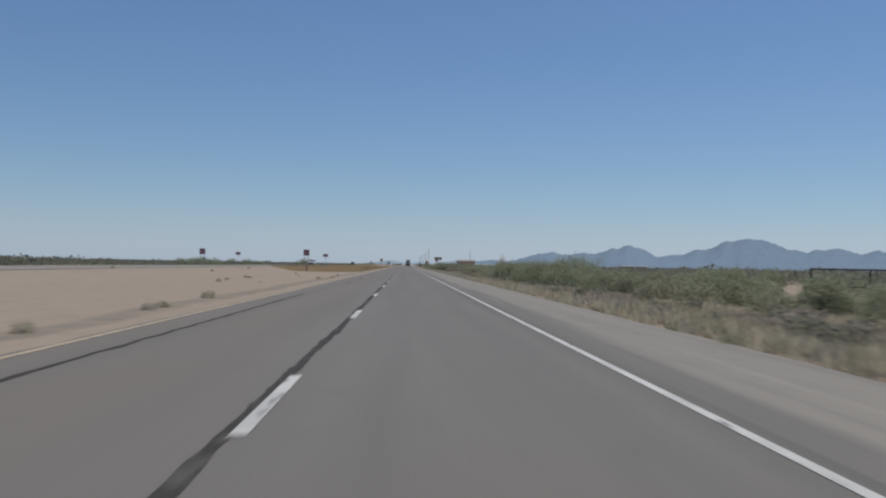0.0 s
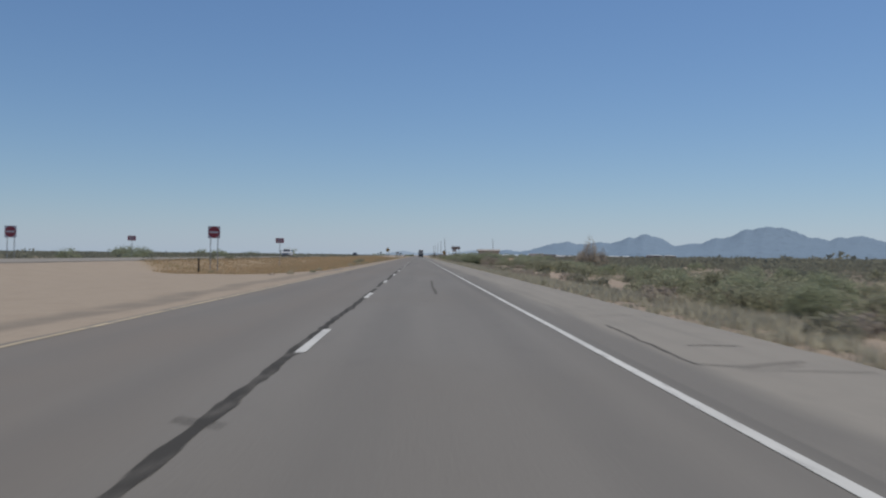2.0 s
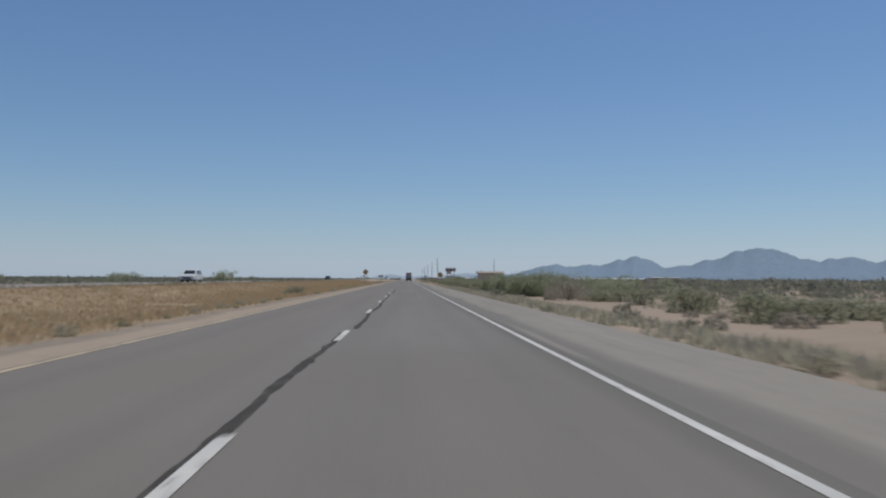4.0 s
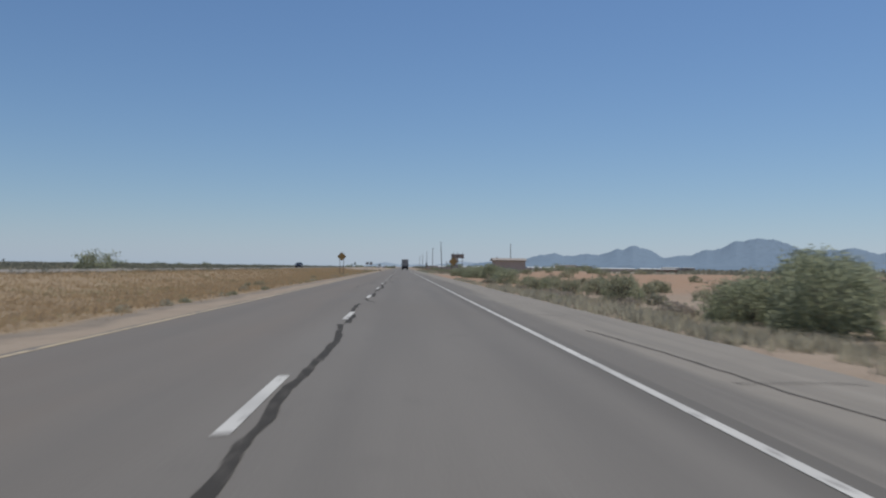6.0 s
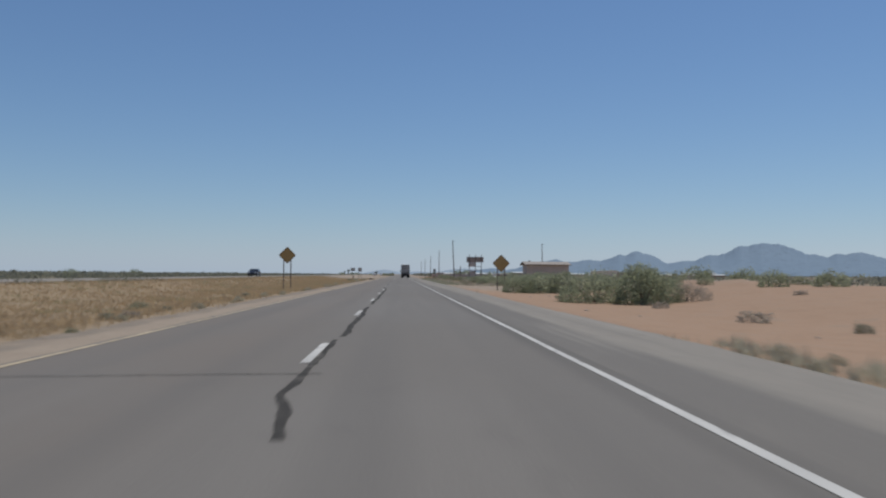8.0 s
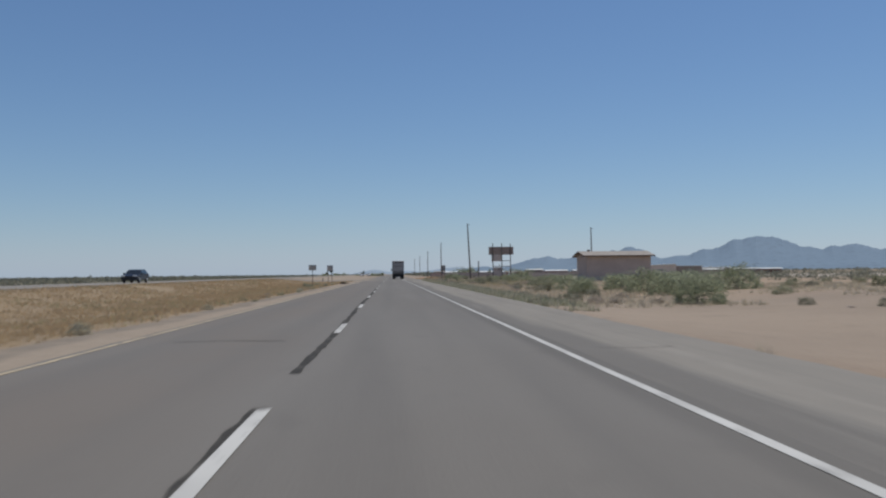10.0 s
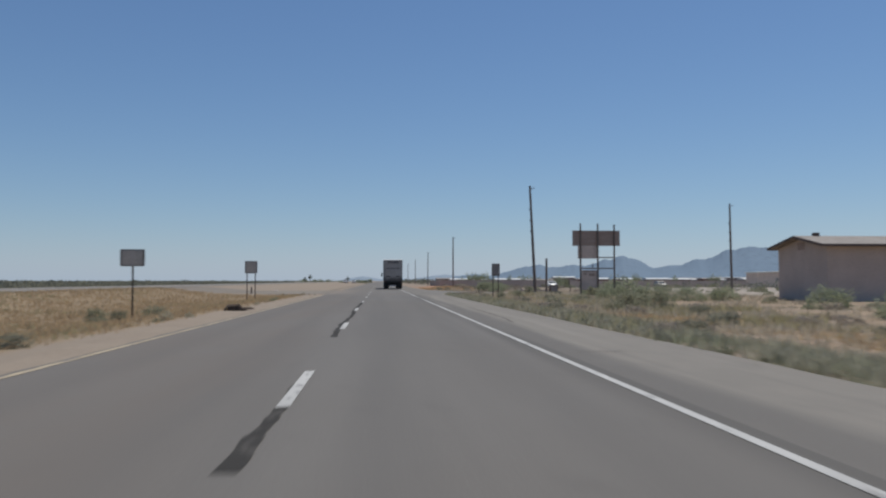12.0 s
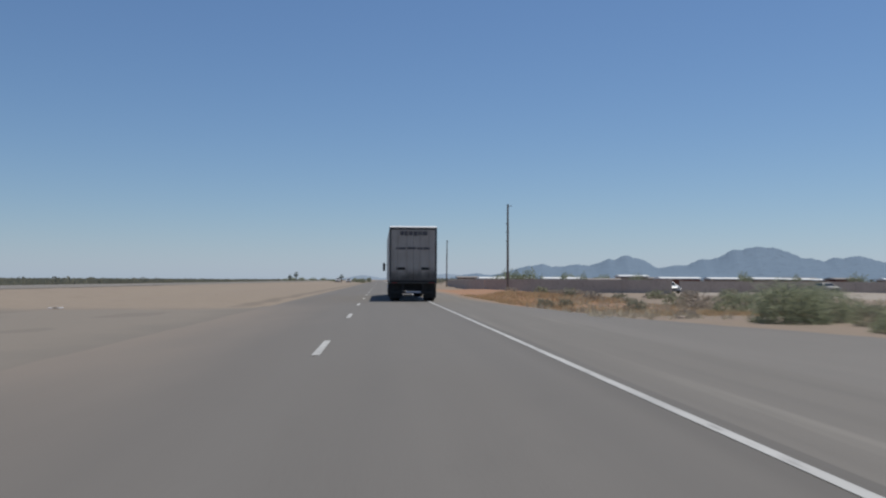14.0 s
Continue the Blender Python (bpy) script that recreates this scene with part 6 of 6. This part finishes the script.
def car(name, x, y, z, paint, prof, roof, width, wheels, label, front):
    """A parked-looking car: lower body and cabin from side outlines, with glass, lamps and wheels. Nose towards +y before turning."""
    root = empty(name, x, y, z, 0 if front > 0 else 180)
    hw = width / 2
    bm = prism(bmesh.new(), prof, "x", -hw, hw)
    bmesh.ops.bevel(bm, geom=[e for e in bm.edges if len(e.link_faces) == 2 and e.calc_face_angle(0) > 0.5], offset=0.09, segments=3, affect="EDGES")
    body = part("body", bm, paint, root)
    bm = bmesh.new()
    lower = (roof[0], roof[-1])
    inset = 0.14
    rows = []
    for sx in (-1, 1):
        rows.append([bm.verts.new((sx * (hw - (0.05 if i in (0, len(roof) - 1) else inset + 0.06)), p[0], p[1])) for i, p in enumerate(roof)])
    bm.faces.new(rows[0])
    bm.faces.new(rows[1][::-1])
    for i in range(len(roof)):
        j = (i + 1) % len(roof)
        bm.faces.new((rows[0][j], rows[0][i], rows[1][i], rows[1][j]))
    bmesh.ops.recalc_face_normals(bm, faces=bm.faces)
    bmesh.ops.bevel(bm, geom=list(bm.edges), offset=0.04, segments=2, affect="EDGES")
    part("cabin", bm, paint, root)

    def pane(a, b, c, d, name_):
        bm2 = bmesh.new()
        vs = [bm2.verts.new(p) for p in (a, b, c, d)]
        f = bm2.faces.new(vs)
        got = bmesh.ops.extrude_face_region(bm2, geom=[f])
        mid = sum((Vector(p) for p in (a, b, c, d)), Vector()) / 4
        out = (mid - Vector((0, (roof[0][0] + roof[-1][0]) / 2, mid.z - 0.1))).normalized() * 0.012
        bmesh.ops.translate(bm2, verts=[v for v in got["geom"] if isinstance(v, bmesh.types.BMVert)], vec=out)
        bmesh.ops.recalc_face_normals(bm2, faces=bm2.faces)
        part(name_, bm2, M_GLASS, root, "dark tinted glass")

    def lerp(p, q, u):
        return (p[0] + (q[0] - p[0]) * u, p[1] + (q[1] - p[1]) * u)
    f0, f1 = lerp(roof[0], roof[1], 0.12), lerp(roof[0], roof[1], 0.88)
    r0, r1 = lerp(roof[-1], roof[-2], 0.25), lerp(roof[-1], roof[-2], 0.85)
    o = 0.012
    pane((-hw + 0.16, f0[0] + o, f0[1]), (hw - 0.16, f0[0] + o, f0[1]), (hw - 0.27, f1[0] + o, f1[1]), (-hw + 0.27, f1[0] + o, f1[1]), "windscreen")
    pane((hw - 0.16, r0[0] - o, r0[1]), (-hw + 0.16, r0[0] - o, r0[1]), (-hw + 0.27, r1[0] - o, r1[1]), (hw - 0.27, r1[0] - o, r1[1]), "rear_window")
    ya, yb = roof[0][0], roof[-1][0]
    ta, tb = roof[1][0], roof[-2][0]
    zl, zh = roof[0][1] + 0.05, roof[1][1] - 0.07
    for sx in (-1, 1):
        xl, xh = sx * (hw - 0.05), sx * (hw - inset - 0.035)
        for u0, u1 in ((0.06, 0.47), (0.52, 0.93)):
            pane((xl, ya + (yb - ya) * u0, zl), (xl, ya + (yb - ya) * u1, zl), (xh, ta + (tb - ta) * u1, zh), (xh, ta + (tb - ta) * u0, zh), "side_window")
    ny, ty = max(p[0] for p in prof), min(p[0] for p in prof)
    for sx in (-1, 1):
        part("headlight", box_bm((sx * (hw - 0.28) - 0.2, ny - 0.12, 0.68), (sx * (hw - 0.28) + 0.2, ny + 0.008, 0.84), 0.03), M_LAMP, root)
        part("tail_light", box_bm((sx * (hw - 0.22) - 0.14, ty - 0.008, 0.78), (sx * (hw - 0.22) + 0.14, ty + 0.1, 0.98), 0.03), M_LENS_RED, root)
        part("mirror", box_bm((sx * (hw + 0.08) - 0.1, ya - 0.35, roof[0][1]), (sx * (hw + 0.08) + 0.1, ya - 0.22, roof[0][1] + 0.16), 0.03), paint, root)
    part("grille", box_bm((-0.5, ny - 0.02, 0.5), (0.5, ny + 0.01, 0.7), 0.01), M_UNDER, root)
    part("bumper", box_bm((-hw + 0.12, ny - 0.02, 0.26), (hw - 0.12, ny + 0.015, 0.42), 0.01), M_UNDER, root)
    for yy in wheels:
        for sx in (-1, 1):
            wheel(root, sx * (hw - 0.11), yy, 0.35, 0.22)
    return tagged(root, label, "car")


SUV = [(-2.3, 0.32), (2.28, 0.32), (2.32, 0.75), (2.2, 0.95), (1.2, 1.06), (-2.2, 1.1), (-2.35, 0.9)]
SUV_ROOF = [(1.15, 1.04), (0.35, 1.66), (-1.75, 1.7), (-2.2, 1.08)]
car("suv", -28.7, 238.9, OPP_Z, M_CAR_WHITE, SUV, SUV_ROOF, 1.85, (1.42, -1.4), "white sport utility car on the opposite carriageway", -1)
SEDAN = [(-2.2, 0.3), (2.2, 0.3), (2.24, 0.66), (2.0, 0.84), (1.05, 0.96), (-1.9, 1.02), (-2.22, 0.9)]
SEDAN_ROOF = [(1.0, 0.94), (0.2, 1.45), (-1.2, 1.49), (-1.95, 1.0)]
car("hatchback_car", -29.0, 429.0, OPP_Z, M_CAR_DARK, SEDAN, SEDAN_ROOF, 1.8, (1.35, -1.32), "dark blue hatchback car on the opposite carriageway", -1)
PARKED = ((34.6, 572.5, M_CAR_WHITE, "white pickup-like car parked in the yard"), (62.5, 585.5, M_CAR_TAN, "pale car parked before the far block wall"))
for x, y, paint, label in PARKED:
    car("parked_car", x, y, land(x, y), paint, SEDAN, SEDAN_ROOF, 1.8, (1.35, -1.32), label, -1)
for x, y in ((-17.4, 800), (-13.4, 806)):
    car("parked_car", x, y, land(x, y), M_CAR_WHITE, SUV, SUV_ROOF, 1.85, (1.42, -1.4), "white car standing far along the crossing", -1)
